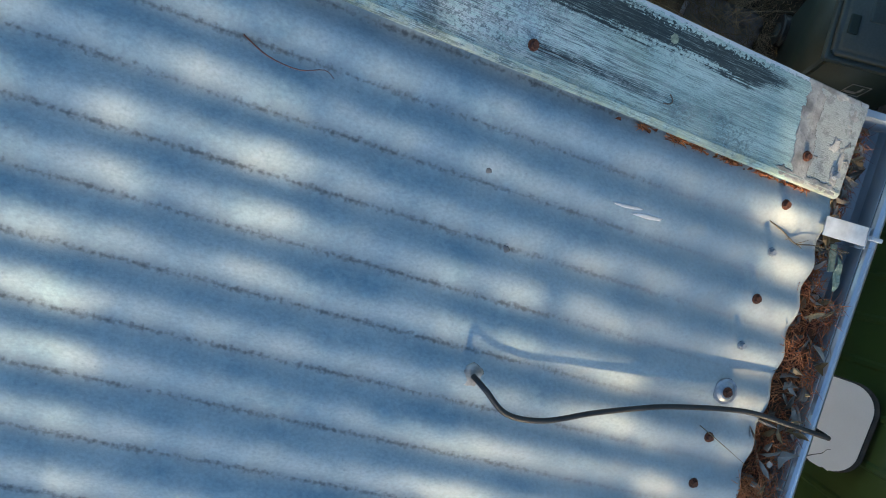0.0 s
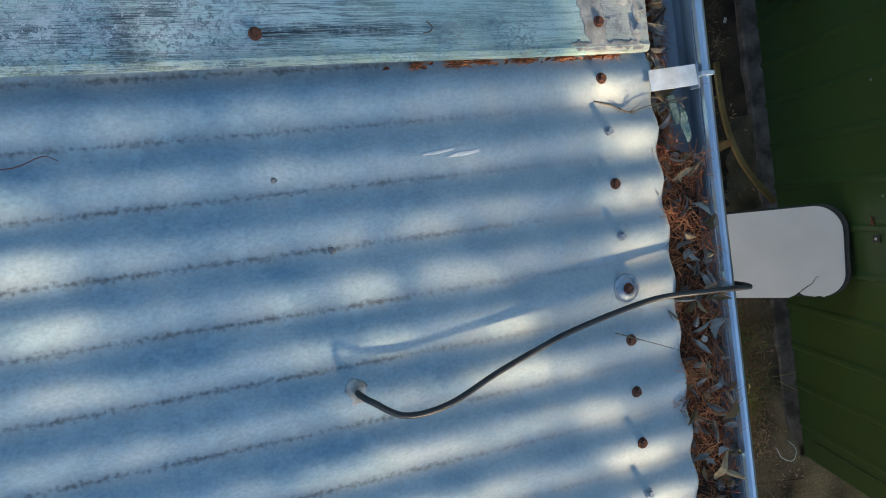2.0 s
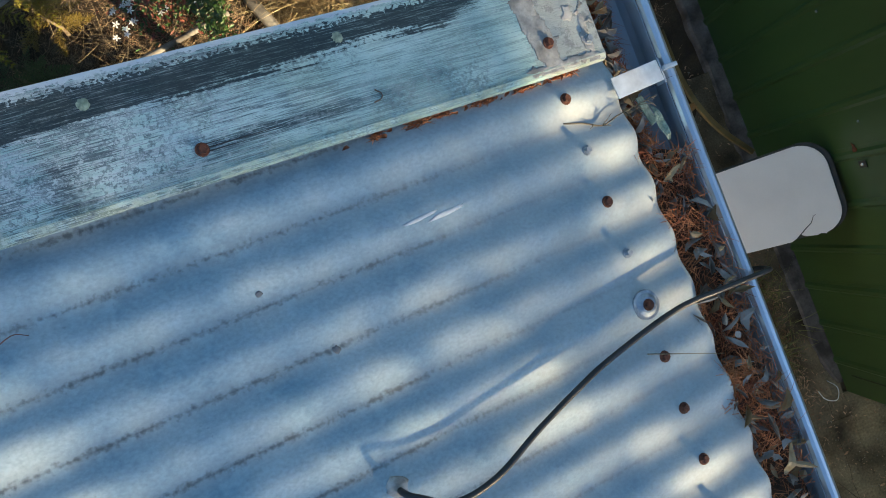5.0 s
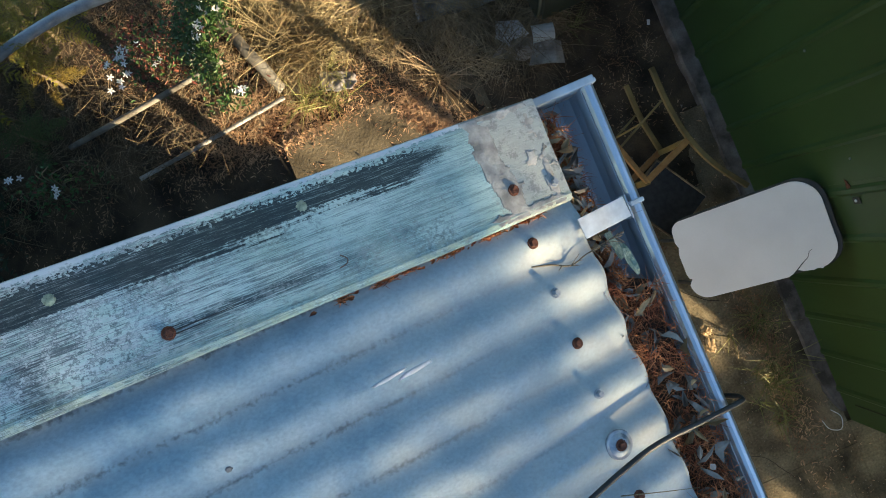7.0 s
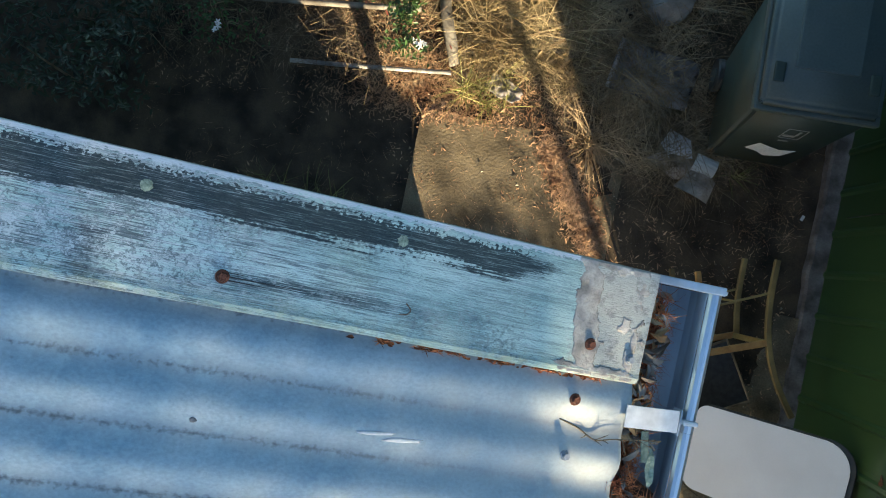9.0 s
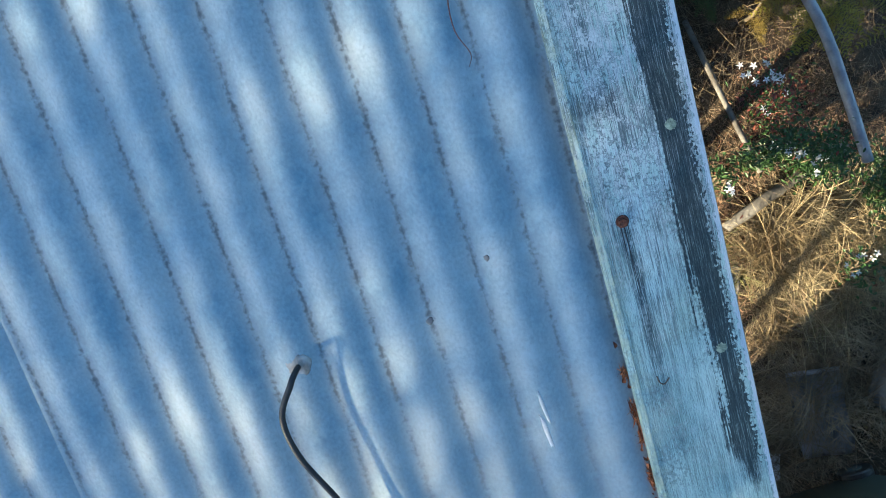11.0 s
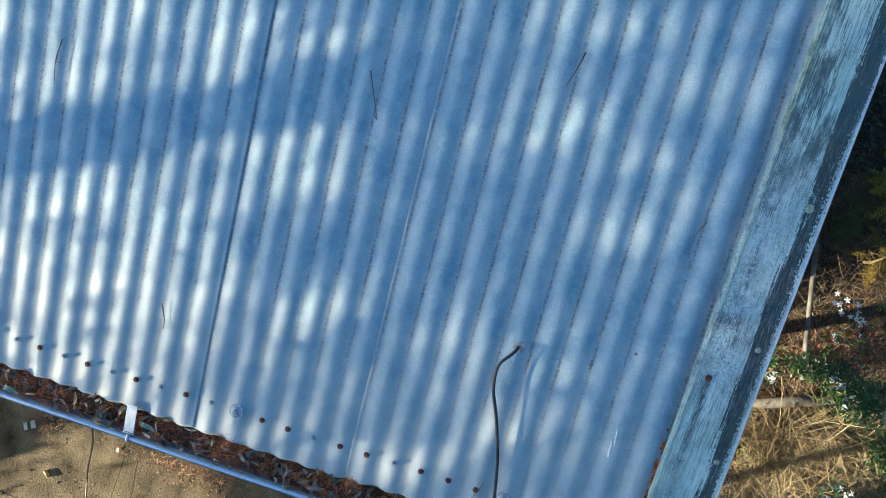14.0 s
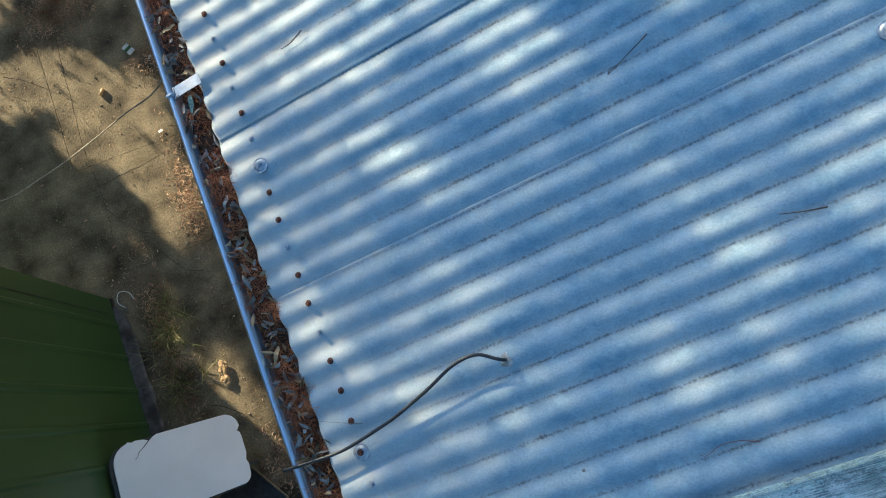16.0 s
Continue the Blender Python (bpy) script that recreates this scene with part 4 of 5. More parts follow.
def chair():
    """A wooden chair with no seat, lying on its side."""
    ob = base("wooden_chair", pose(0.055, -0.005, 0), "old yellow varnished wooden chair without a seat lying on its side", "chair")

    def bar(name, pts, w, mat=CHAIR, lab=""):
        bm = bmesh.new()
        line = smooth_line(pts, 4) if len(pts) > 2 else [Vector(p) for p in pts]
        bm_tube(line, w, 4, bm=bm)
        bmesh.ops.bevel(bm, geom=bm.edges[:], offset=w * 0.15, segments=1, affect="EDGES")
        part(name, bm, mat, ob, lab)

    for z, dx in ((0.42, 0.0), (0.045, -0.055)):
        post = [(1.40 + dx, 0.52, z), (1.405 + dx, 0.28, z), (1.44 + dx, 0.06, z), (1.52 + dx, -0.14, z), (1.65 + dx, -0.33, z)]
        bar("back_post", post if z > 0.2 else post[:3], 0.022)
        bar("front_leg", [(0.98 + dx, 0.365, z), (1.05 + dx, 0.14, z), (1.12 + dx, -0.085, z)], 0.022, CHAIR_WORN if z > 0.2 else CHAIR)
        bar("side_rail", [(1.12 + dx, -0.075, z), (1.43 + dx, 0.05, z)], 0.026, CHAIR_WORN)
        bar("stretcher", [(1.045 + dx, 0.16, z), (1.40 + dx, 0.33, z)], 0.009)
    bar("front_rail", [(1.12, -0.08, 0.42), (1.065, -0.085, 0.045)], 0.026)
    bar("back_rail", [(1.43, 0.05, 0.42), (1.375, 0.045, 0.045)], 0.024)
    bar("cross_stretcher", [(1.22, 0.245, 0.42), (1.165, 0.24, 0.045)], 0.008)


chair()


def black_panel():
    ob = base("picture_frame", pose(1.335, -0.245, 0.09, 3, -4, 32), "black flat panel in a thin wooden frame lying on the ground", "panel")
    part("panel", bm_box(0.32, 0.38, 0.01, (0, 0, 0), 0.002), CABLE, ob)
    for x, y, sx, sy in ((0.165, 0, 0.012, 0.40), (-0.165, 0, 0.012, 0.40), (0, 0.195, 0.316, 0.012), (0, -0.195, 0.316, 0.012)):
        part("frame_bar", bm_box(sx, sy, 0.02, (x, y, 0.002), 0.002), STEM, ob)


black_panel()


def wheelie_bin():
    ob = base("wheelie_bin", pose(1.285, 1.175, 0, 0, 0, 2.4) @ Matrix.Diagonal((1.06, 1, 1, 1)), "dark green wheeled rubbish bin with a grey lid and torn sticker", "bin")

    def frustum(w0, d0, w1, d1, z0, z1, cy0, cy1, bevel):
        bm = bmesh.new()
        lo = [bm.verts.new((sx * w0 / 2, cy0 + sy * d0 / 2, z0)) for sx, sy in ((-1, -1), (1, -1), (1, 1), (-1, 1))]
        hi = [bm.verts.new((sx * w1 / 2, cy1 + sy * d1 / 2, z1)) for sx, sy in ((-1, -1), (1, -1), (1, 1), (-1, 1))]
        bm.faces.new(lo[::-1])
        bm.faces.new(hi)
        for k in range(4):
            bm.faces.new((lo[k], lo[(k + 1) % 4], hi[(k + 1) % 4], hi[k]))
        bmesh.ops.bevel(bm, geom=bm.edges[:], offset=bevel, segments=3, affect="EDGES")
        return bm
    part("body", frustum(0.47, 0.54, 0.55, 0.66, 0.04, 0.97, 0.19, 0.35, 0.03), BIN, ob, smooth=True)
    part("rim", bm_box(0.58, 0.70, 0.05, (0, 0.36, 0.965), 0.012), BIN_LID, ob)
    lid = part("lid", frustum(0.57, 0.70, 0.52, 0.64, 0.99, 1.045, 0.37, 0.37, 0.02), BIN_LID, ob, "dull grey green lid", smooth=True)
    part("lid_panel", bm_box(0.30, 0.44, 0.02, (0.0, 0.44, 1.046), 0.009), BIN_LID, lid)
    for x in (-0.215, 0.215):
        part("grip", bm_box(0.05, 0.10, 0.02, (x, 0.19, 1.046), 0.008), BIN, lid)
    tilt = pose(0, 0.0, 0, -5, 0, 0)
    sticker = bm_prism([(-0.13, 0.0), (-0.05, -0.012), (0.0, -0.03), (0.08, -0.02), (0.12, 0.02), (0.04, 0.012), (-0.02, 0.022), (-0.09, 0.035)], 0.001)
    part("torn_sticker", sticker, PALE, ob, "torn white sticker", m=pose(0.02, -0.053, 0.34, 84, 0, 0) @ Matrix.Diagonal((1, 3.4, 1, 1)))
    for x, z, sx, sz in ((0.04, 0.75, 0.10, 0.008), (0.04, 0.60, 0.10, 0.008), (-0.008, 0.675, 0.005, 0.15), (0.088, 0.675, 0.005, 0.15), (0.03, 0.64, 0.06, 0.03),
                         (0.06, 0.69, 0.012, 0.07), (0.035, 0.55, 0.05, 0.02)):
        part("printed_bar", bm_box(sx, 0.002, sz, (0, 0, 0)), FADED, ob, m=pose(x - 0.02, 0.0165 - (0.97 - z) * 0.1075, z, -6, 0, 0))
    for x in (-0.25, 0.25):
        bm = bmesh.new()
        bmesh.ops.create_cone(bm, cap_ends=True, segments=20, radius1=0.1, radius2=0.1, depth=0.05, matrix=pose(x, 0.40, 0.1, 0, 90, 0))
        bmesh.ops.bevel(bm, geom=bm.edges[:], offset=0.008, segments=1, affect="EDGES")
        wheel = part("wheel", bm, CABLE, ob)
        bm = bmesh.new()
        bmesh.ops.create_cone(bm, cap_ends=True, segments=16, radius1=0.045, radius2=0.04, depth=0.056, matrix=pose(x, 0.40, 0.1, 0, 90, 0))
        part("hub", bm, BIN_LID, wheel)


wheelie_bin()


def pole(name, pts, r, mat, label):
    ob = thing(name, bm_tube(smooth_line(pts, 5), r, 10), mat, None, label, "pole", smooth=True)
    return ob


pole("metal_pole", [(-2.4, 1.86, 0.42), (-1.96, 1.93, 0.60), (-1.50, 1.99, 0.66), (-1.09, 2.01, 0.62), (-0.7, 2.05, 0.5)], 0.032, POLE, "bent grey pipe held above the overgrown garden edge")
pole("white_pole", [(-1.62, 1.16, 0.03), (-1.2, 1.205, 0.035), (-0.60, 1.28, 0.03)], 0.014, PIPE, "thin white pole lying on the ground")
pole("garden_stake", [(-1.9, 1.47, 0.15), (-1.5, 1.51, 0.17), (-1.05, 1.56, 0.19), (-0.85, 1.60, 0.16)], 0.018, TIMBER, "weathered pale stake lying among stems")
log = pole("timber_edge", [(-0.86, 2.15, 0.10), (-0.76, 1.80, 0.09), (-0.67, 1.55, 0.10), (-0.59, 1.33, 0.04)], 0.034, TIMBER, "silvery weathered crooked branch edging the garden")
for v in log.data.vertices:
    v.co += Vector((noise.noise(v.co * 9), noise.noise(v.co * 9 + Vector((5, 0, 0))), noise.noise(v.co * 9 + Vector((0, 5, 0))))) * 0.016


def drain_stub():
    ob = base("drain_pipe", None, "white plastic drain pipe with a coupling standing by the wall", "pipe")
    part("riser", bm_tube([(-0.80, 0.31, -0.05), (-0.80, 0.31, 0.20)], 0.036, 14), PALE, ob, smooth=True)
    part("elbow", bm_tube(smooth_line([(-0.80, 0.31, 0.16), (-0.795, 0.31, 0.21), (-0.75, 0.30, 0.225), (-0.71, 0.295, 0.225)], 4), 0.044, 14), PALE, ob, smooth=True)
    for k in range(9):
        a, b = Vector((-0.70, 0.292, 0.222)), Vector((-0.56, 0.245, 0.20))
        p, d = a.lerp(b, k / 8), (b - a).normalized()
        part("rib", bm_tube([p - d * 0.0065, p - d * 0.002, p + d * 0.002, p + d * 0.0065], 0.032 - 0.0015 * (k % 2), 12), PALE, ob)


drain_stub()


def lump(name, at, size, mat, label, category, rough=0.35, seed=0):
    bm = bmesh.new()
    bmesh.ops.create_icosphere(bm, subdivisions=3, radius=1)
    for v in bm.verts:
        k = 1 + rough * noise.noise(v.co * 1.7 + Vector((seed, 0, 0))) + rough * 0.4 * noise.noise(v.co * 4 + Vector((seed, 3, 0)))
        v.co = Vector((v.co.x * size[0] * k, v.co.y * size[1] * k, v.co.z * size[2] * k))
    return thing(name, bm, mat, pose(*at), label, category)


lump("boulder", (0.62, 1.98, 0.05), (0.17, 0.15, 0.16), STONE, "rounded grey boulder among dry grass", "stone", 0.2, 3)
lump("brick_chip", (1.26, -1.20, 0.02), (0.03, 0.05, 0.011), LEAF_TAN, "broken tan brick chip on the concrete", "stone", 0.6, 5)
lump("brick_chip", (1.27, -1.11, 0.02), (0.035, 0.03, 0.011), LEAF_TAN, "broken tan brick chip on the concrete", "stone", 0.6, 6)


def crumpled(name, at, size, seed, label, turn=0, mat=None):
    """A creased sheet with a torn, uneven outline."""
    bm = bmesh.new()
    rings, sides = 9, 30
    rows = []
    for i in range(rings + 1):
        row = []
        for k in range(sides):
            a = 2 * math.pi * k / sides
            c, d = math.cos(a), math.sin(a)
            edge = 1 / max(abs(c), abs(d)) ** 0.6 + 0.35 * noise.noise((c * 1.6, d * 1.6, seed)) + 0.15 * noise.noise((c * 5, d * 5, seed))
            r = edge * (i + 0.01) / rings * 0.5
            x, y = r * c, r * d
            fold = abs(noise.noise((x * 4 + seed, y * 2, seed))) + 0.5 * abs(noise.noise((x * 3, y * 9, seed + 3)))
            row.append(bm.verts.new((x * size[0], y * size[1], size[2] * (0.15 + 1.2 * fold))))
        rows.append(row)
    for a, b in zip(rows, rows[1:]):
        for k in range(sides):
            bm.faces.new((a[k], a[(k + 1) % sides], b[(k + 1) % sides], b[k]))
    bmesh.ops.recalc_face_normals(bm, faces=bm.faces[:])
    bmesh.ops.solidify(bm, geom=bm.faces[:], thickness=0.002)
    return thing(name, bm, mat or PLASTIC, pose(*at, 0, 0, turn), label, "rubbish", smooth=True)


def torn_carton():
    ob = base("torn_carton", None, "torn beige and white paper carton half buried in straw", "carton")
    for name, pts, z, tilt, mat in (("flap", [(0.69, 1.00), (0.88, 0.90), (1.02, 0.93), (0.98, 1.03), (0.80, 1.07)], 0.05, 3, CARTON),
                                    ("flap", [(0.87, 0.85), (1.10, 0.79), (1.12, 0.92), (0.98, 0.99)], 0.075, -6, CARTON),
                                    ("panel", [(0.80, 1.20), (0.93, 1.15), (0.96, 1.04), (0.82, 1.03), (0.76, 1.10)], 0.06, 5, PLASTIC)):
        cx, cy = sum(p[0] for p in pts) / len(pts), sum(p[1] for p in pts) / len(pts)
        bm = bm_prism([(x - cx, y - cy) for x, y in pts], 0.003)
        bmesh.ops.subdivide_edges(bm, edges=bm.edges[:], cuts=3, use_grid_fill=True)
        for v in bm.verts:
            v.co.z += 0.05 * noise.noise((v.co.x * 6 + cx * 9, v.co.y * 6, 4)) + 0.02 * abs(noise.noise((v.co.x * 15, v.co.y * 15, 1)))
        part(name, bm, mat, ob, "" if mat is CARTON else "dirty white paper", m=pose(cx, cy, z, tilt, -tilt, 0))
    roll = bmesh.new()
    for k in range(13):
        a = math.pi * (0.05 + 0.95 * k / 12)
        for x in (0, 0.07, 0.14):
            roll.verts.new((x, 0.055 * math.cos(a), 0.045 * math.sin(a) + 0.006 * noise.noise((x * 30, k, 0))))
    roll.verts.ensure_lookup_table()
    for k in range(12):
        for i in range(2):
            roll.faces.new([roll.verts[q] for q in (3 * k + i, 3 * k + i + 1, 3 * k + i + 4, 3 * k + i + 3)])
    bmesh.ops.solidify(roll, geom=roll.faces[:], thickness=0.003)
    part("roll", roll, PALE, ob, "bent white card", m=pose(0.97, 1.03, 0.07, 0, 0, -12))


torn_carton()


def feed_sack():
    ob = base("feed_sack", pose(0.63, 1.50, 0.065, 0, 0, -8), "flat dirty woven plastic sack with white hems", "sack")
    for name, x0, x1, z, mat in (("cloth", -0.25, 0.25, 0.0, SACK), ("hem", -0.262, -0.235, 0.006, PLASTIC)):
        bm = bmesh.new()
        n, m = (14, 12) if name == "cloth" else (2, 12)
        rows = [[bm.verts.new((x0 + (x1 - x0) * i / n, -0.16 + 0.32 * j / m + 0.02 * noise.noise((i * 0.4, j * 0.4, 2)),
                               z + 0.04 * noise.noise(((x0 + (x1 - x0) * i / n) * 7, j * 0.5, 9)))) for j in range(m + 1)] for i in range(n + 1)]
        for a, b in zip(rows, rows[1:]):
            for j in range(m):
                bm.faces.new((a[j], b[j], b[j + 1], a[j + 1]))
        bmesh.ops.solidify(bm, geom=bm.faces[:], thickness=0.003)
        part(name, bm, mat, ob, "white hem" if name == "hem" else "", smooth=True)


feed_sack()
crumpled("plastic_bag", (-0.26, 1.25, 0.0), (0.24, 0.12, 0.035), 5, "crumpled dusty grey plastic bag by the grass", -20, SACK)


# ---- plants ----
def dry_grass():
    v, f = [], []
    tufts = []
    for _ in range(520):
        x, y = RNG.uniform(-0.65, 1.2), RNG.uniform(1.0, 2.9)
        if noise.noise((x * 1.5, y * 1.5, 4)) < -0.25 or (x > 0.75 and 1.2 < y < 2.0) or (y < 1.40 and x < 0.05) or (y < 1.15 and x < 0.3):
            continue
        tufts.append((x, y))
    ov, of = [], []
    for x, y in tufts:
        lie = RNG.uniform(0, 6.28)
        # tufts on the shaded right side take the darkened straw
        old = x > 0.12 + 0.25 * noise.noise((x * 3, y * 3, 9))
        if old and RNG.random() < 0.25:
            continue
        for _ in range(46):
            a = RNG.gauss(lie, 0.9)
            blade(*((ov, of) if old else (v, f)), (x + RNG.gauss(0, 0.03), y + RNG.gauss(0, 0.03), -0.02), (math.cos(a), math.sin(a), RNG.uniform(0.1, 1.6)), RNG.uniform(0.12, 0.34 if y < 1.5 and not old else 0.55), RNG.uniform(0.003, 0.0065), RNG.uniform(0.3, 1.9), 5)
    for cx, cy in ((0.80, 1.08), (0.92, 0.97), (0.48, 1.52), (0.63, 1.47), (0.78, 1.42), (0.6, 1.3), (0.8, 1.25), (0.42, 1.4), (0.7, 1.62), (0.35, 1.25)):
        for _ in range(230):
            a = RNG.uniform(0, 6.28)
            blade(ov, of, (cx + RNG.gauss(0, 0.13), cy + RNG.gauss(0, 0.12), RNG.uniform(-0.02, 0.11)), (math.cos(a), math.sin(a), RNG.uniform(0.1, 0.8)), RNG.uniform(0.12, 0.4), 0.003, RNG.uniform(0.5, 1.6), 5)
    scatter("weathered_grass", ov, of, SHADED_STRAW, "grey brown tangled older grass over the rubbish, shade put into its colour", "grass")
    scatter("dry_grass", v, f, STRAW, "tangled straw coloured dry grass", "grass")
    v, f = [], []
    for _ in range(64):
        x, y = RNG.choice(((-0.42, 1.18), (-0.3, 1.25), (1.15, 0.95), (0.2, 1.6), (-1.3, 0.28), (-1.0, 0.3), (-1.6, 0.3), (1.58, -1.5), (1.55, -1.75), (1.62, -1.2), (1.5, -1.62)))
        x, y = x + RNG.gauss(0, 0.08), y + RNG.gauss(0, 0.05)
        for _ in range(12):
            a = RNG.uniform(0, 6.28)
            blade(v, f, (x + RNG.gauss(0, 0.012), y + RNG.gauss(0, 0.012), 0), (math.cos(a), math.sin(a), RNG.uniform(0.4, 1.6)), RNG.uniform(0.1, 0.26), 0.005, RNG.uniform(0.3, 1.1), 4)
    scatter("green_grass", v, f, GRASS, "sparse green grass blades at the slab edge", "grass")


def litter():
    v, f = [], []
    for _ in range(40000):
        x, y = RNG.uniform(-2.6, 1.6), RNG.uniform(0.2, 2.5)
        dens = 0.02 + 0.7 * noise.noise((x * 1.7, y * 1.7, 11)) + 0.5 * noise.noise((x * 6, y * 6, 1))
        dens += 0.75 if -1.4 < x < -0.15 and y > 0.98 else 0.45 if -0.15 < x < 0.55 and 0.55 < y < 1.3 else 0
        dens -= 0.35 if x < -0.9 and y < 0.9 else 0
        if RNG.random() > dens:
            continue
        a = RNG.uniform(0, 6.28)
        size = RNG.uniform(0.006, 0.022) if RNG.random() < 0.93 else RNG.uniform(0.022, 0.036)
        leaf(v, f, (x, y, floor_z(x, y) + RNG.uniform(0.001, 0.012)), (math.cos(a), math.sin(a), RNG.uniform(-0.2, 0.25)), (RNG.uniform(-0.5, 0.5), RNG.uniform(-0.5, 0.5), 1), size * 1.3, size * RNG.uniform(0.12, 0.32), RNG.uniform(-0.4, 0.4))
    for _ in range(9000):
        x, y = RNG.uniform(-0.2, 2.4), RNG.uniform(-5.0, 0.3)
        near_wall = x > 1.5 and y > -2.2
        if (x > 1.8 and y > -2) or RNG.random() > 0.02 + 0.5 * noise.noise((x * 2, y * 2, 1)) + (0.55 if near_wall else 0) + (0.3 if x < 1.0 and -2.7 < y < -2.2 else 0):
            continue
        a = RNG.uniform(0, 6.28)
        size = RNG.uniform(0.006, 0.026) * (1.6 if RNG.random() < 0.08 else 1)
        leaf(v, f, (x, y, 0.004 + (0.022 * RNG.random() if near_wall else 0)), (math.cos(a), math.sin(a), RNG.uniform(-0.1, 0.1)), (0.2, 0.2, 1), size, size * 0.35)
    for _ in range(9000):
        x, y = RNG.gauss(-0.72, 0.30), RNG.gauss(1.22, 0.16)
        if y < 1.0 - 0.1 * RNG.random():
            continue
        a, size = RNG.uniform(0, 6.28), RNG.uniform(0.006, 0.03)
        leaf(v, f, (x, y, floor_z(x, y) + RNG.uniform(0.002, 0.022)), (math.cos(a), math.sin(a), RNG.uniform(-0.25, 0.3)), (RNG.uniform(-0.5, 0.5), RNG.uniform(-0.5, 0.5), 1), size * 1.3, size * RNG.uniform(0.12, 0.34), RNG.uniform(-0.4, 0.4))
    for _ in range(5200):
        u = RNG.random()
        x, y = 0.08 + 0.42 * u + RNG.gauss(0, 0.05), 0.98 - 0.60 * u + RNG.gauss(0, 0.06)
        a, size = RNG.uniform(0, 6.28), RNG.uniform(0.006, 0.034)
        leaf(v, f, (x, y, floor_z(x, y) + RNG.uniform(0.001, 0.02)), (math.cos(a), math.sin(a), RNG.uniform(-0.25, 0.3)), (RNG.uniform(-0.5, 0.5), RNG.uniform(-0.5, 0.5), 1), size * 1.3, size * RNG.uniform(0.10, 0.28), RNG.uniform(-0.4, 0.4))
    for cx, cy, sx, sy, many in ((1.66, -4.42, 0.16, 0.12, 2200), (1.10, -2.55, 0.07, 0.24, 1500), (1.02, -3.75, 0.10, 0.12, 700), (1.02, -0.42, 0.10, 0.16, 900), (1.60, -1.45, 0.07, 0.34, 2200)):
        for _ in range(many):
            x, y = RNG.gauss(cx, sx), RNG.gauss(cy, sy)
            a, size = RNG.uniform(0, 6.28), RNG.uniform(0.006, 0.03)
            leaf(v, f, (x, y, RNG.uniform(0.002, 0.03)), (math.cos(a), math.sin(a), RNG.uniform(-0.25, 0.3)), (RNG.uniform(-0.5, 0.5), RNG.uniform(-0.5, 0.5), 1), size * 1.3, size * RNG.uniform(0.10, 0.30), RNG.uniform(-0.4, 0.4))
    for _ in range(7000):
        x, y = RNG.uniform(0.85, 2.1), RNG.uniform(-4.6, -0.3)
        if (x > 1.8 and y > -2) or RNG.random() > 0.5 + 0.6 * noise.noise((x * 3, y * 3, 4)):
            continue
        a, size = RNG.uniform(0, 6.28), RNG.uniform(0.003, 0.009)
        leaf(v, f, (x, y, 0.002 + 0.004 * RNG.random()), (math.cos(a), math.sin(a), RNG.uniform(-0.2, 0.3)), (RNG.uniform(-0.5, 0.5), RNG.uniform(-0.5, 0.5), 1), size * 1.4, size * RNG.uniform(0.2, 0.5), RNG.uniform(-0.4, 0.4))
    scatter("leaf_litter", v, f, LITTER, "fallen red brown leaves and bark on the ground", "leaves")
    v, f = [], []
    for _ in range(15000):
        x, y = RNG.uniform(-2.6, 1.7), RNG.uniform(0.3, 2.3)
        if y < 1.0 - 0.25 * x and RNG.random() < 0.85 or noise.noise((x * 3, y * 3, 8)) < -0.2:
            continue
        a = RNG.uniform(0, 6.28)
        blade(v, f, (x, y, floor_z(x, y) + RNG.uniform(0.003, 0.012)), (math.cos(a), math.sin(a), RNG.uniform(0, 0.2)), RNG.uniform(0.02, 0.10), 0.0016, RNG.uniform(0.0, 0.4), 2)
    scatter("fallen_straws", v, f, LITTER, "loose dry stalks strewn over the soil", "straw")


def stems():
    v, f = [], []
    for _ in range(4600):
        x, y = RNG.uniform(-2.8, -0.75), RNG.uniform(1.12, 2.6)
        a = RNG.uniform(0, 6.28)
        blade(v, f, (x, y, RNG.uniform(0, 0.2)), (math.cos(a), math.sin(a), RNG.uniform(-0.1, 0.7)), RNG.uniform(0.10, 0.42), RNG.uniform(0.0015, 0.0036), RNG.uniform(-0.8, 2.2), 8)
    scatter("dead_stems", v, f, STEM, "tangle of bare dead stems and twigs", "twigs")


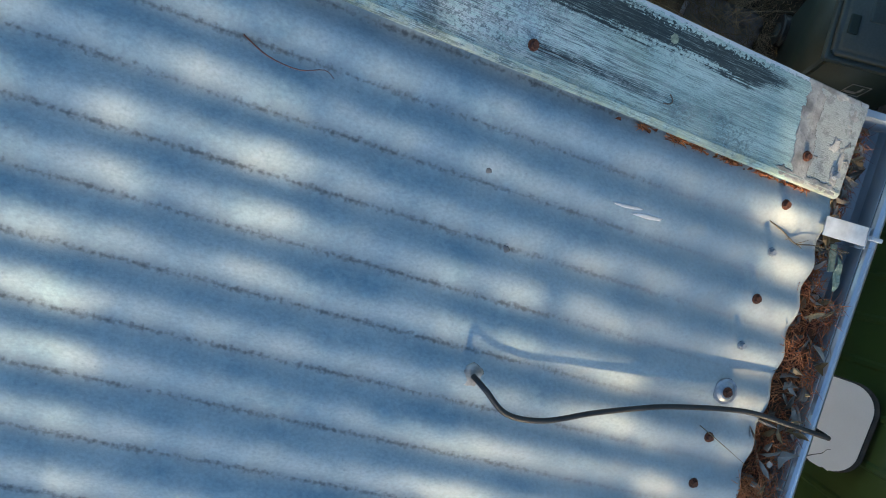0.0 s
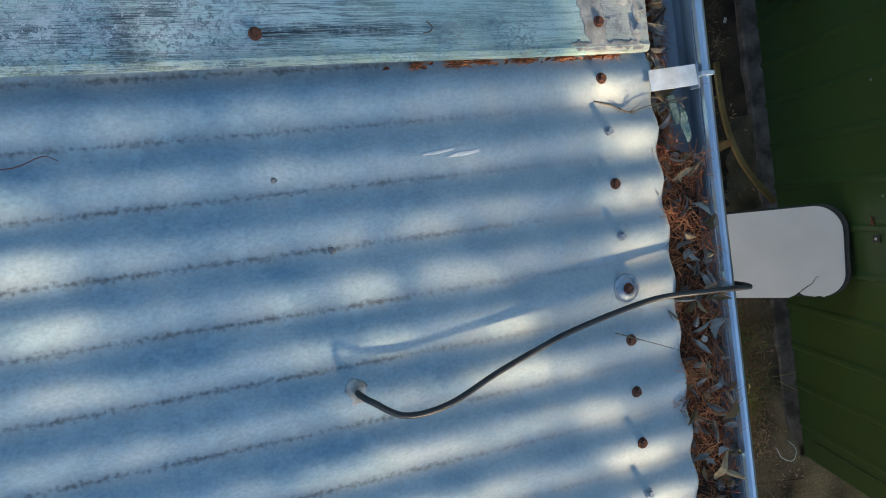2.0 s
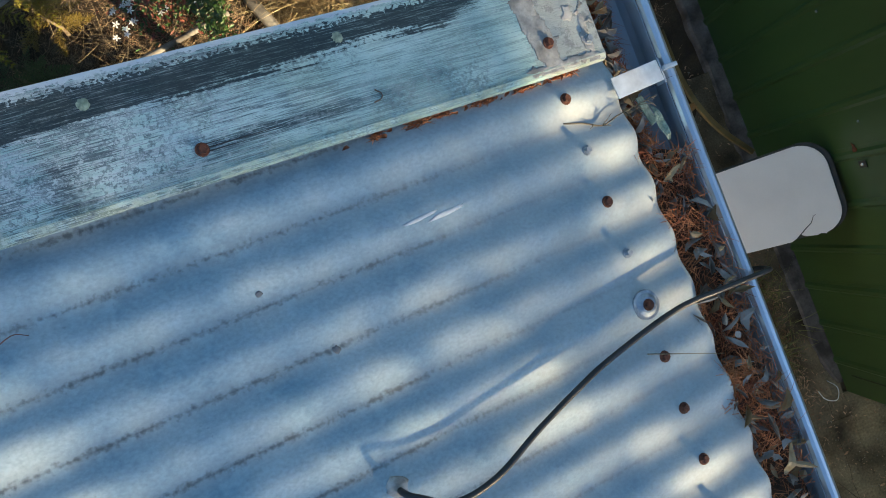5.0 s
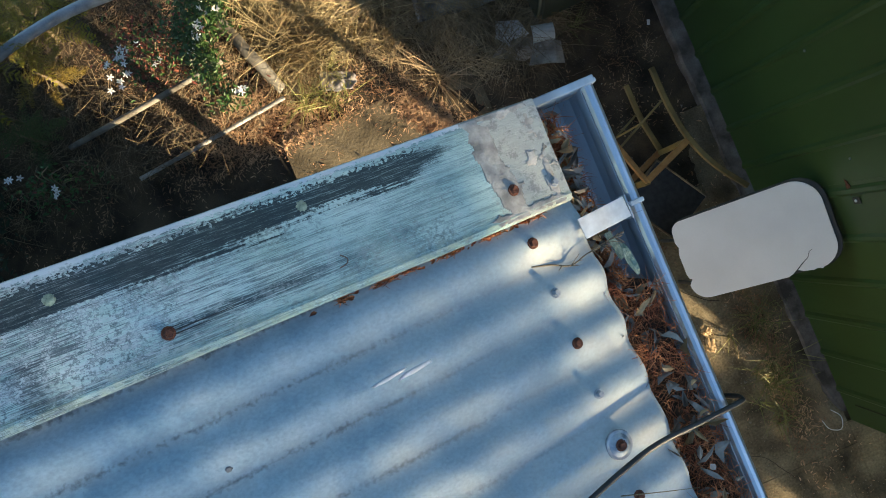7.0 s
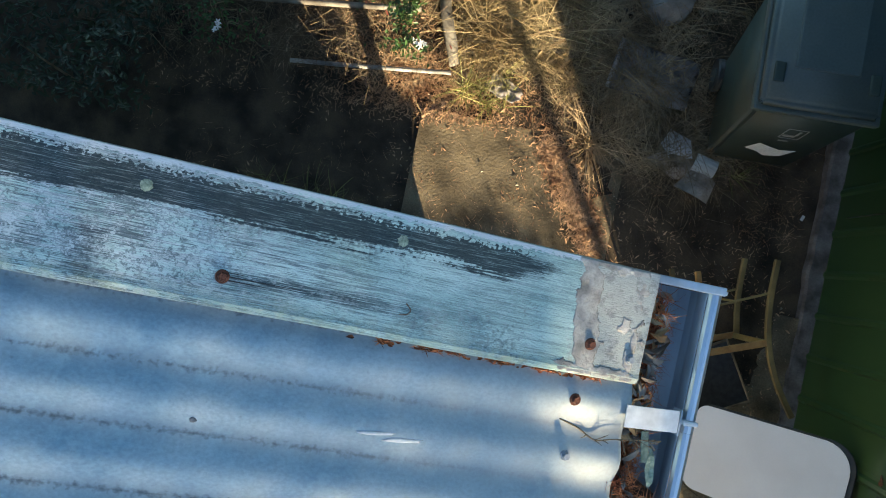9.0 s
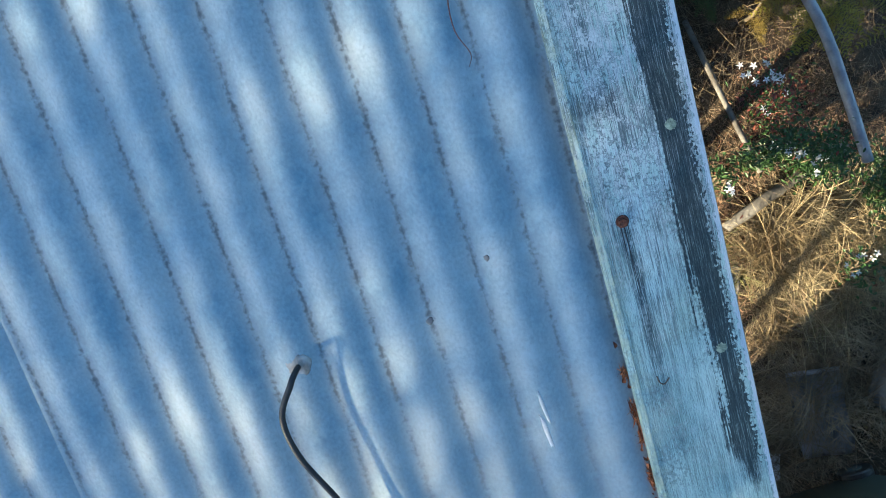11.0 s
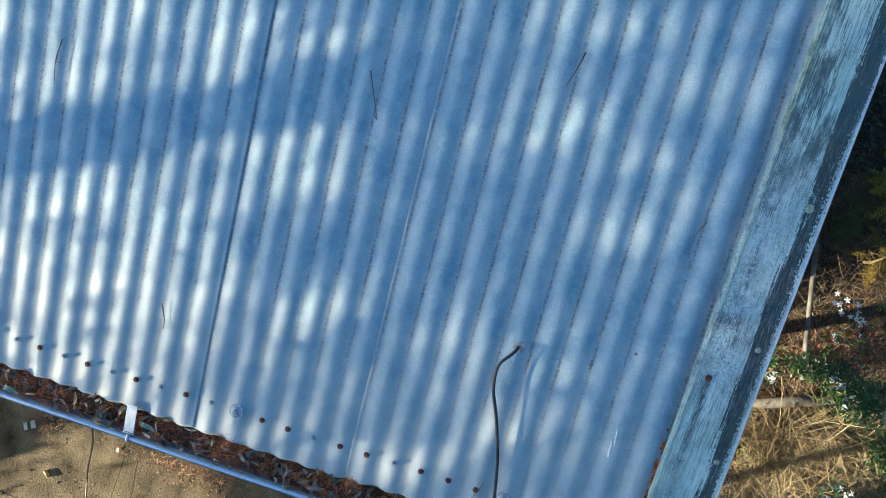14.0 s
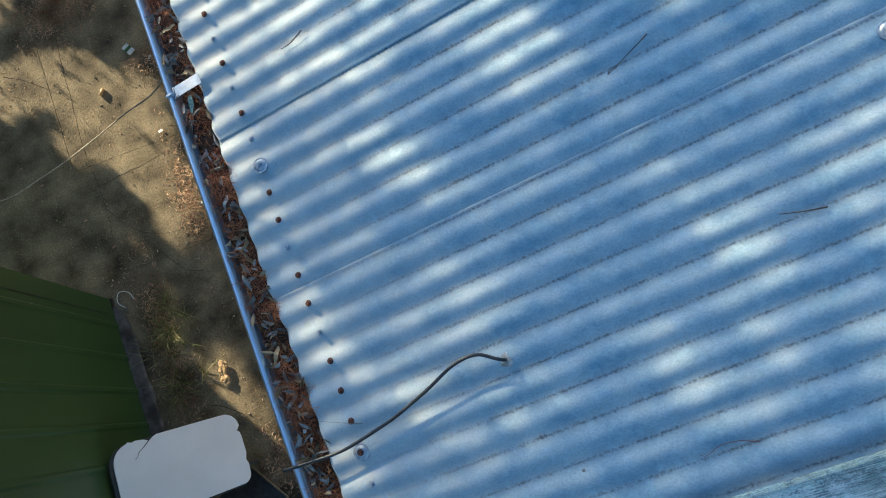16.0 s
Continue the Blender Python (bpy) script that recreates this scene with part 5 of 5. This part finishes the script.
def fern_bush(name, at, fronds, reach, mat, label, seed):
    rnd = random.Random(seed)
    ob = base(name, Matrix.Translation(at), label, "bush")
    part("stem", bm_tube([(-0.05, 0.06, -0.03 - at[2]), (0.02, 0.01, 0.25), (0.0, 0.03, 0.45)], 0.014, 8, 0.006), STEM, ob)
    v, f = [], []
    for k in range(fronds):
        a = rnd.uniform(0, 6.28)
        z0 = rnd.uniform(0.2, 0.55)
        way = Vector((math.cos(a), math.sin(a), rnd.uniform(0.1, 0.7)))
        p = Vector((0, 0.02, z0))
        n = 16
        step = reach * rnd.uniform(0.6, 1.0) / n
        for i in range(n):
            way = (way + Vector((rnd.gauss(0, 0.09), rnd.gauss(0, 0.09), -0.055 + rnd.gauss(0, 0.05)))).normalized()
            p = p + way * step
            side = way.cross(Vector((0, 0, 1))).normalized()
            size = rnd.uniform(0.7, 1.2) * reach * 0.24 * (1 - i / n) ** 0.8 * min(1, (i + 1) / 4)
            for s in (-1, 1):
                q = p.copy()
                d = (way * 0.7 + side * s + Vector((0, 0, rnd.uniform(-0.5, 0.4)))).normalized()
                m = 6
                for j in range(m):
                    q = q + d * (size / m)
                    for s2 in (-1, 1):
                        lf = (d * 0.8 + way * s2 * 0.8 + Vector((0, 0, rnd.uniform(-0.3, 0.3)))).normalized()
                        leaf(v, f, q, lf, (rnd.uniform(-0.8, 0.8), rnd.uniform(-0.8, 0.8), 1), 0.034 * reach + 0.002, 0.005 * reach + 0.0006)
            blade(v, f, p - way * step, way, step * 1.2, 0.004, 0, 1)
    me = bpy.data.meshes.new("fronds")
    me.from_pydata(v, [], f)
    me.materials.append(mat)
    c = new("fronds", me)
    c.parent = ob
    return ob


def jasmine(at, seed, leaves, flowers, spread, red=0.05):
    rnd = random.Random(seed)
    ob = base("jasmine", Matrix.Translation(at), "green leaved jasmine with white star shaped flowers", "bush")
    v, f, rv, rf = [], [], [], []
    sv = bmesh.new()
    for k in range(9):
        a = rnd.uniform(0, 6.28)
        tip = Vector((math.cos(a) * spread[0] * 0.8, math.sin(a) * spread[1] * 0.8, rnd.uniform(0.1, 0.4)))
        bm_tube(smooth_line([(0, 0, -0.02), tip * 0.5 + Vector((0, 0, 0.2)), tip], 4), 0.004, 5, 0.002, sv)
    part("vine", sv, STEM, ob)
    for _ in range(leaves):
        p = Vector((rnd.gauss(0, spread[0] * 0.5), rnd.gauss(0, spread[1] * 0.5), 0.06 + abs(rnd.gauss(0.16, 0.12))))
        a = rnd.uniform(0, 6.28)
        leaf(*((rv, rf) if rnd.random() < red else (v, f)), p, (math.cos(a), math.sin(a), rnd.uniform(-0.5, 0.3)), (rnd.uniform(-0.6, 0.6), rnd.uniform(-0.6, 0.6), 1), rnd.uniform(0.018, 0.042), rnd.uniform(0.009, 0.017))
    for nm, vv, ff, mt in (("foliage", v, f, JASMINE), ("young_foliage", rv, rf, REDLEAF)):
        me = bpy.data.meshes.new(nm)
        me.from_pydata(vv, [], ff)
        me.materials.append(mt)
        c = new(nm, me)
        c.parent = ob
    for _ in range(flowers):
        c = Vector((rnd.gauss(0, spread[0] * 0.5), rnd.gauss(0, spread[1] * 0.5), rnd.uniform(0.26, 0.40)))
        for _ in range(rnd.choice((2, 3, 4))):
            p = c + Vector((rnd.gauss(0, 0.025), rnd.gauss(0, 0.025), rnd.gauss(0, 0.012)))
            pv, pf = [], []
            tilt = Vector((rnd.uniform(-0.6, 0.6), rnd.uniform(-0.6, 0.6), 1)).normalized()
            u = tilt.orthogonal().normalized()
            w = tilt.cross(u)
            for k in range(5):
                a = 2 * math.pi * k / 5 + rnd.uniform(0, 0.3)
                d = math.cos(a) * u + math.sin(a) * w
                leaf(pv, pf, p + d * 0.012, d, tilt, 0.024, 0.010, 0.1)
            me = bpy.data.meshes.new("flower")
            me.from_pydata(pv, [], pf)
            me.materials.append(PETAL)
            o = new("flower", me)
            o.parent = ob
    return ob


dry_grass()
litter()
stems()
fern_bush("feathery_bush", (-2.12, 2.08, 0.34), 26, 0.55, FERN, "yellow green feathery bush over the garden edge", 4)
fern_bush("feathery_bush", (-2.06, 1.66, 0.78), 40, 0.34, FERN, "yellow green feathery bush leaning over the bent pipe", 44)
fern_bush("feathery_bush", (-2.65, 2.25, 0.35), 22, 0.55, FERN, "dark olive feathery bush at the back of the garden", 14)
fern_bush("feathery_bush", (-1.45, 2.6, 0.2), 16, 0.45, FERN, "olive green feathery bush behind the metal pole", 6)
fern_bush("feathery_bush", (-1.72, 2.12, 0.05), 24, 0.42, FERN, "olive feathery bush hanging under the bent pipe", 24)
fern_bush("feathery_bush", (-2.05, 1.55, 0.0), 16, 0.30, FERN_SHADED, "feathery bush in deep shade, the shade put into its dark green", 34)
fern_bush("yellowed_bush", (-1.78, 1.80, 0.05), 16, 0.26, FERN_OLD, "yellowed feathery bush low on the ground", 9)
fern_bush("yellowed_bush", (-1.62, 2.2, 0.1), 9, 0.22, FERN_OLD, "small yellowed feathery bush under the pole", 19)
jasmine((-0.93, 1.70, 0.05), 3, 1500, 4, (0.085, 0.27))
jasmine((-1.22, 1.78, 0.02), 5, 700, 7, (0.22, 0.17), 0.55)
jasmine((-0.80, 1.92, 0.05), 23, 1100, 4, (0.12, 0.16), 0.02)
jasmine((-0.55, 2.26, 0.08), 25, 1500, 5, (0.20, 0.16), 0.02)
jasmine((-0.24, 2.40, 0.08), 27, 1000, 4, (0.18, 0.14), 0.12)
jasmine((-0.12, 1.92, 0.0), 29, 160, 3, (0.16, 0.10), 0.05)
jasmine((-0.88, 1.34, -0.03), 15, 130, 2, (0.14, 0.06))
jasmine((-2.05, 1.25, 0.02), 8, 200, 3, (0.25, 0.14))


def hedge():
    """Mass of shrubs closing the garden behind the bushes, darkened for the canopy's shade."""
    ob = base("hedge", Matrix.Translation((-3.5, 1.6, 0)), "dense green hedge at the end of the garden, darkened for shade", "hedge")
    v, f = [], []
    for k in range(12):
        x, y = RNG.uniform(-0.8, 1.0), RNG.uniform(-0.9, 1.6)
        part("branch", bm_tube([(x, y, -0.05), (x + RNG.gauss(0, 0.1), y + RNG.gauss(0, 0.1), RNG.uniform(0.4, 0.9))], 0.012, 5, 0.004), STEM, ob)
    for _ in range(9000):
        x, y = RNG.uniform(-0.9, 1.15), RNG.uniform(-1.0, 1.7)
        z = (0.55 + 0.4 * noise.noise((x * 2, y * 2, 5))) * RNG.random() ** 0.5
        a = RNG.uniform(0, 6.28)
        leaf(v, f, (x, y, z), (math.cos(a), math.sin(a), RNG.uniform(-0.6, 0.3)), (RNG.uniform(-0.7, 0.7), RNG.uniform(-0.7, 0.7), 1), RNG.uniform(0.03, 0.07), RNG.uniform(0.012, 0.026))
    me = bpy.data.meshes.new("foliage")
    me.from_pydata(v, [], f)
    me.materials.append(HEDGE)
    c = new("foliage", me)
    c.parent = ob


hedge()


# ---- small things on the roof ----
def twig(name, points, r, label, mat=STEM, sprigs=0, seed=1):
    rnd = random.Random(seed)
    bm = bm_tube(smooth_line(points, 4), r, 6, r * 0.4)
    pts = smooth_line(points, 4)
    for k in range(sprigs):
        p = pts[int(len(pts) * rnd.uniform(0.3, 0.98))]
        d = Vector((rnd.uniform(-0.2, 1), rnd.uniform(-1, 1), rnd.uniform(-0.1, 0.5))).normalized() * rnd.uniform(0.008, 0.022)
        bm_tube([p, p + d * 0.5 + Vector((0, 0, 0.002)), p + d], r * 0.6, 4, r * 0.3, bm)
    return thing(name, bm, mat, ROOF, label, "twig", smooth=True)


twig("dry_twig", [(-0.012, -0.030, -0.007), (0.018, -0.039, -0.006), (0.044, -0.051, -0.002), (0.068, -0.046, 0.002), (0.098, -0.042, 0.004), (0.130, -0.038, 0.006)], 0.0014, "dry brown twig with needles by the gutter strap", STEM, 16, 2)
twig("red_thread", [(-0.835, -0.036, -0.002), (-0.80, -0.052, 0.006), (-0.76, -0.055, 0.006), (-0.73, -0.044, 0.0), (-0.715, -0.05, -0.002)], 0.0011, "thin dark red dry stem lying across the sheet", REDLEAF)
twig("dark_twig", [(-1.142, -0.414, 0.002), (-1.096, -0.425, 0.003), (-1.056, -0.438, 0.001)], 0.0019, "short dark twig lying on the sheet", BARK)
twig("dark_twig", [(-0.98, -0.905, 0.006), (-0.93, -0.885, 0.008), (-0.87, -0.862, 0.006)], 0.0017, "forked dark twig lying on the sheet", BARK, 3, 5)
twig("dark_twig", [(-0.24, -1.335, 0.006), (-0.20, -1.32, 0.006), (-0.17, -1.318, 0.006)], 0.002, "short pale twig lying on the sheet", BARK)
twig("dark_twig", [(-0.86, -1.735, 0.006), (-0.80, -1.745, 0.007), (-0.74, -1.74, 0.006)], 0.0017, "thin dark twig lying on the sheet", BARK, 2, 7)
twig("grass_stalk", [(-0.03, -0.365, 0.010), (0.03, -0.39, 0.012), (0.09, -0.415, 0.008)], 0.0009, "pale dry grass stalk over the sheet edge", STRAW)


def spot(x, y, r, mat, label, seed, long=1.0):
    bm = bmesh.new()
    bmesh.ops.create_icosphere(bm, subdivisions=2, radius=1)
    for v in bm.verts:
        k = 1 + 0.5 * noise.noise(v.co * 1.8 + Vector((seed, 0, 0)))
        v.co = Vector((v.co.x * r * long * k, v.co.y * r * k, v.co.z * 0.0012))
    z = -WAVE + WAVE * math.cos(2 * math.pi * y / PITCH) + 0.0032
    steep = math.degrees(math.atan(-WAVE * 2 * math.pi / PITCH * math.sin(2 * math.pi * y / PITCH)))
    thing("sealant_dab", bm, mat, ROOF @ pose(x, y, z, steep, 0, 5), label, "sealant dab", smooth=True)


spot(-0.418, -0.193, 0.005, STONE, "small grey dab of sealant on the sheet", 1)
spot(-0.479, -0.097, 0.004, STONE, "small grey dab of sealant on the sheet", 2)
spot(-0.262, -0.082, 0.0026, STRAP, "long white paint smear on the sheet", 3, 11)
spot(-0.222, -0.0865, 0.0036, STRAP, "ragged white paint smear on the sheet", 5, 7)


def ground_wire():
    pts = [(0.10, -1.90, 3.5), (0.47, -2.16, 2.4), (0.93, -2.49, 1.6), (1.5, -2.73, 0.9), (1.98, -2.9, 0.4), (2.42, -3.01, 0.06), (2.9, -3.1, 0.003)]
    thing("stay_wire", bm_tube(smooth_line(pts, 6), 0.0042, 6), WIRE, None, "thin dull brown wire hanging from the eaves to the yard", "wire", smooth=True)


ground_wire()


def small_rubbish():
    hook = smooth_line([(1.80, -1.88, 0.012), (1.83, -1.93, 0.06), (1.79, -1.99, 0.09), (1.73, -1.97, 0.07), (1.72, -1.92, 0.03)], 5)
    thing("wire_hook", bm_tube(hook, 0.003, 6), PALE, None, "curled pale wire sticking out beside the shed footing", "wire", smooth=True)
    bm = bm_tube([(1.475, -3.63, 0.013), (1.505, -3.58, 0.013)], 0.013, 10)
    thing("cork", bm, LEAF_TAN, None, "small tan cork lying on the concrete", "cork", smooth=True)
    ob = base("drink_packet", pose(1.19, -3.88, 0.008, 0, 0, 30), "small crushed foil packet on the concrete", "packet")
    part("sleeve", bm_box(0.06, 0.09, 0.015, (0, 0, 0), 0.003), PALE, ob)
    part("band", bm_box(0.062, 0.03, 0.016, (0, 0, 0), 0.002), JASMINE, ob)
    for x, y, t in ((1.02, -2.45, 20), (1.70, 0.83, 70), (1.15, -3.12, 10), (1.05, -3.75, 60)):
        thing("paper_chip", bm_box(0.035, 0.018, 0.004, (0, 0, 0), 0.001), PALE, pose(x, y, 0.01, 5, 4, t), "small white scrap of paper on the ground", "scrap")


small_rubbish()


def grit():
    v, f = [], []
    for _ in range(9000):
        x, y = RNG.uniform(-1.0, 2.6), RNG.uniform(-5.0, 1.3)
        if (x > 1.75 and y > -2.1) or (y > -0.2 and RNG.random() < 0.8):
            continue
        r = RNG.uniform(0.002, 0.006) * (2.2 if RNG.random() < 0.05 else 1)
        k = len(v)
        for a, b, c in ((1, 0, 0), (-0.5, 0.87, 0), (-0.5, -0.87, 0), (0.1, 0.1, 0.9)):
            v.append((x + r * a * RNG.uniform(0.7, 1.3), y + r * b * RNG.uniform(0.7, 1.3), 0.0005 + r * c))
        f += [(k, k + 1, k + 3), (k + 1, k + 2, k + 3), (k + 2, k, k + 3)]
    scatter("grit", v, f, GRIT, "pale grit and crumbs strewn over the concrete", "grit")


grit()


# ---- the trees that shade the yard ----
U = Vector((-SUN_AZ.y, SUN_AZ.x, 0))
W = to_sun.cross(U).normalized()
W = W if W.z > 0 else -W
NORMAL = Vector((math.sin(radians(SLOPE)), 0, math.cos(radians(SLOPE))))
DOWN = Vector((math.cos(radians(SLOPE)), 0, -math.sin(radians(SLOPE))))

# openings in the crown, by where their light falls on the roof: down the slope, across, half widths
OPENINGS = ((-1.23, -0.48, 0.10, 0.11), (-0.985, -0.445, 0.09, 0.13), (-0.76, -0.205, 0.08, 0.10), (-0.93, -0.25, 0.05, 0.06), (-0.36, -0.51, 0.13, 0.08), (-0.19, -0.39, 0.08, 0.07),
            (-0.25, -0.30, 0.09, 0.06), (-0.40, -0.29, 0.09, 0.08), (-0.71, -1.02, 0.13, 0.13), (-1.01, -1.01, 0.04, 0.06), (-0.34, -0.955, 0.08, 0.07), (-0.14, -1.05, 0.11, 0.06),
            (0.02, -0.62, 0.06, 0.10), (-0.38, -0.65, 0.12, 0.05), (-1.14, -0.10, 0.06, 0.04), (-0.87, -0.09, 0.06, 0.04), (-0.40, -0.86, 0.05, 0.06), (0.05, 0.02, 0.09, 0.10), (0.04, 0.12, 0.09, 0.09)) + (
            (0.05, -0.22, 0.06, 0.12), (-0.08, -0.47, 0.05, 0.06), (0.05, -1.45, 0.07, 0.45), (-0.42, -1.43, 0.22, 0.15), (-0.28, -1.32, 0.25, 0.14), (-0.28, -1.68, 0.24, 0.20),
            (-0.86, -1.64, 0.22, 0.16), (-1.17, -1.40, 0.09, 0.13), (-0.97, -1.32, 0.12, 0.10), (-0.62, -1.22, 0.12, 0.07), (-1.25, -1.75, 0.18, 0.2), (-0.62, -1.55, 0.16, 0.14),
            (-0.5, -2.1, 0.5, 0.18), (-1.05, -2.0, 0.3, 0.2), (-1.6, -0.9, 0.15, 0.2))


def roof_spot(p):
    """Where the sun's ray through p meets the roof."""
    d = p - Vector((0, 0, H))
    q = d - to_sun * (d.dot(NORMAL) / to_sun.dot(NORMAL))
    return q.dot(DOWN), q.y


# openings in the low tree, by where their light falls on the ground
GLADES = ((1.50, -3.40, 0.43, 0.40), (1.98, -3.88, 0.50, 0.28), (1.30, -2.98, 0.27, 0.40), (1.18, -2.50, 0.25, 0.30), (1.57, -2.28, 0.09, 0.09), (1.27, -1.17, 0.16, 0.22),
          (1.16, -0.86, 0.13, 0.26), (1.08, -0.48, 0.09, 0.28), (1.86, -2.20, 0.07, 0.08), (1.50, -1.42, 0.08, 0.11), (1.46, -1.95, 0.06, 0.07), (2.1, -4.7, 0.2, 0.2))


def lit_below(p, rnd):
    q = p - to_sun * (p.z / to_sun.z)
    if q.y > 0.1 - 0.6 * (q.x - 0.5):
        return rnd.random() < 0.9
    near = min(((q.x - a) / c) ** 2 + ((q.y - b) / d) ** 2 for a, b, c, d in GLADES)
    near += 0.5 * noise.noise((q.x * 4, q.y * 4, 2)) + 0.5 * noise.noise((q.x * 11, q.y * 11, 5))
    return near < 1.35 and rnd.random() < 0.995


def open_at(p, rnd):
    """Whether the crown has no leaf here: clear in the openings, thin elsewhere."""
    x, y = roof_spot(p)
    near = min(((x - a) / c) ** 2 + ((y - b) / d) ** 2 for a, b, c, d in OPENINGS)
    thin = 0.42 + 0.08 * noise.noise((x * 5, y * 5, 2)) + 0.24 * min(1, max(0, (-1.08 - y) / 0.15))
    clear = 0.80 if x > -0.05 or y < -1.15 else 0.74
    blend = min(1, max(0, (1.5 - near) / 0.9))
    return rnd.random() < thin + (clear - thin) * max(0, blend)


def crown_tree(foot, centre, size, leaves, seed, label, opened, limbs_to=(), leaf_size=(0.06, 0.11), fork=None):
    """A trunk, limbs, and a crown of single leaves hung in an uneven ball."""
    rnd = random.Random(seed)
    foot, centre = Vector(foot), Vector(centre)
    ob = base("gum_tree", Matrix.Translation(foot), label, "tree")
    top = Vector(fork or centre) - foot
    trunk = smooth_line([(0, 0, -0.1), top * 0.3 + Vector((0.12, 0.05, 0)), top * 0.65 + Vector((-0.05, 0.1, 0)), top], 5)
    part("trunk", bm_tube(trunk, 0.055, 10, 0.025), BARK, ob, smooth=True)
    for a, b in limbs_to:
        pts = smooth_line([trunk[-2], Vector(a) - foot, (Vector(a) + Vector(b)) / 2 - foot + Vector((0, 0, 0.02)), Vector(b) - foot], 5)
        part("limb", bm_tube(pts, 0.09, 10, 0.065), BARK, ob, smooth=True)
    v, f = [], []
    made = 0
    while made < leaves:
        a, b, c = rnd.uniform(-1, 1), rnd.uniform(-1, 1), rnd.uniform(-1, 1)
        r = a * a + b * b + c * c
        if r > 1.0 + 0.45 * noise.noise((a * 2.2, b * 2.2, c * 2.2 + seed)):
            continue
        p = centre + U * a * size[0] + W * b * size[1] + to_sun * c * size[2]
        made += 1
        if opened and open_at(p, rnd):
            continue
        if opened is False and lit_below(p, rnd):
            continue
        way = Vector((rnd.uniform(-1, 1), rnd.uniform(-1, 1), rnd.uniform(-1.3, 0.2)))
        up = Vector((rnd.uniform(-1, 1), rnd.uniform(-1, 1), 0.4))
        leaf(v, f, p - foot, way, up, rnd.uniform(*leaf_size), rnd.uniform(0.35, 0.55) * leaf_size[0])
    me = bpy.data.meshes.new("crown")
    me.from_pydata([tuple(q) for q in v], [], f)
    me.materials.append(CROWN)
    c = new("crown", me)
    c.parent = ob


def on_sunward(x, y, z, distance):
    """The place at that distance towards the sun from a spot on the roof."""
    return Vector((0, 0, H)) + DOWN * x + Vector((0, y, 0)) + NORMAL * z + to_sun * distance


FAR = 6.5
heart = on_sunward(-0.62, -1.05, 0, FAR)
fork = on_sunward(0.1, -3.3, -0.4, FAR)
crown_tree((fork.x + 0.2, fork.y - 0.1, 0), heart, (2.0, 1.15, 0.9), 130000, 21, "tall leafy gum tree shading the roof", True,
           ((on_sunward(-0.57, -1.80, 0, FAR), on_sunward(-0.82, -1.2, 0, FAR)), (on_sunward(-0.82, -1.2, 0, FAR), on_sunward(-1.0, -0.84, 0, FAR))), (0.031, 0.056), fork)
low = Vector((1.3, -2.7, 0)) + to_sun * 5.0
crown_tree((low.x + 1.1, low.y + 0.4, 0), low + Vector((0, 0, 0.1)), (2.1, 0.72, 0.6), 60000, 33, "bushy young gum tree dappling the concrete", False,
           fork=(low.x + 0.9, low.y + 0.3, low.z))
# trees out of view, added to cut the skylight on yard and garden
for foot, centre, size, seed, label in (
        ((4.3, -3.0, 0), (4.1, -3.1, 3.7), (1.9, 1.8, 1.8), 51, "unseen broad leafy tree beyond the shed, added to block sky"),
        ((3.5, -5.0, 0), (2.9, -4.9, 2.95), (1.65, 0.70, 2.6), 55, "unseen wide spreading tree over the yard, added to block sky"),
        ((6.6, -5.6, 0), (6.4, -5.6, 3.4), (2.0, 1.8, 1.9), 53, "unseen leafy tree across the yard, added to block sky"),
        ((0.6, -9.0, 0), (0.7, -8.8, 3.3), (1.8, 0.9, 1.5), 63, "unseen low tree ending the yard, added to block sky"),
        ((4.6, -0.4, 0), (4.4, -0.2, 4.9), (1.9, 1.8, 1.9), 65, "unseen tall leafy tree behind the shed, added to block sky"),
        ((-1.7, 4.4, 0), (-1.6, 3.7, 4.6), (2.2, 1.6, 1.7), 57, "unseen broad leafy tree behind the garden, added to block sky"),
        ((1.2, 4.8, 0), (1.0, 3.9, 4.6), (2.0, 1.6, 1.7), 59, "unseen leafy tree behind the dry grass, added to block sky"),
        ((-4.9, 2.2, 0), (-4.8, 2.1, 3.7), (1.6, 1.5, 1.6), 61, "unseen leafy tree beyond the hedge, added to block sky")):
    crown_tree(foot, centre, size, 9000, seed, label, None, (), (0.14, 0.24))
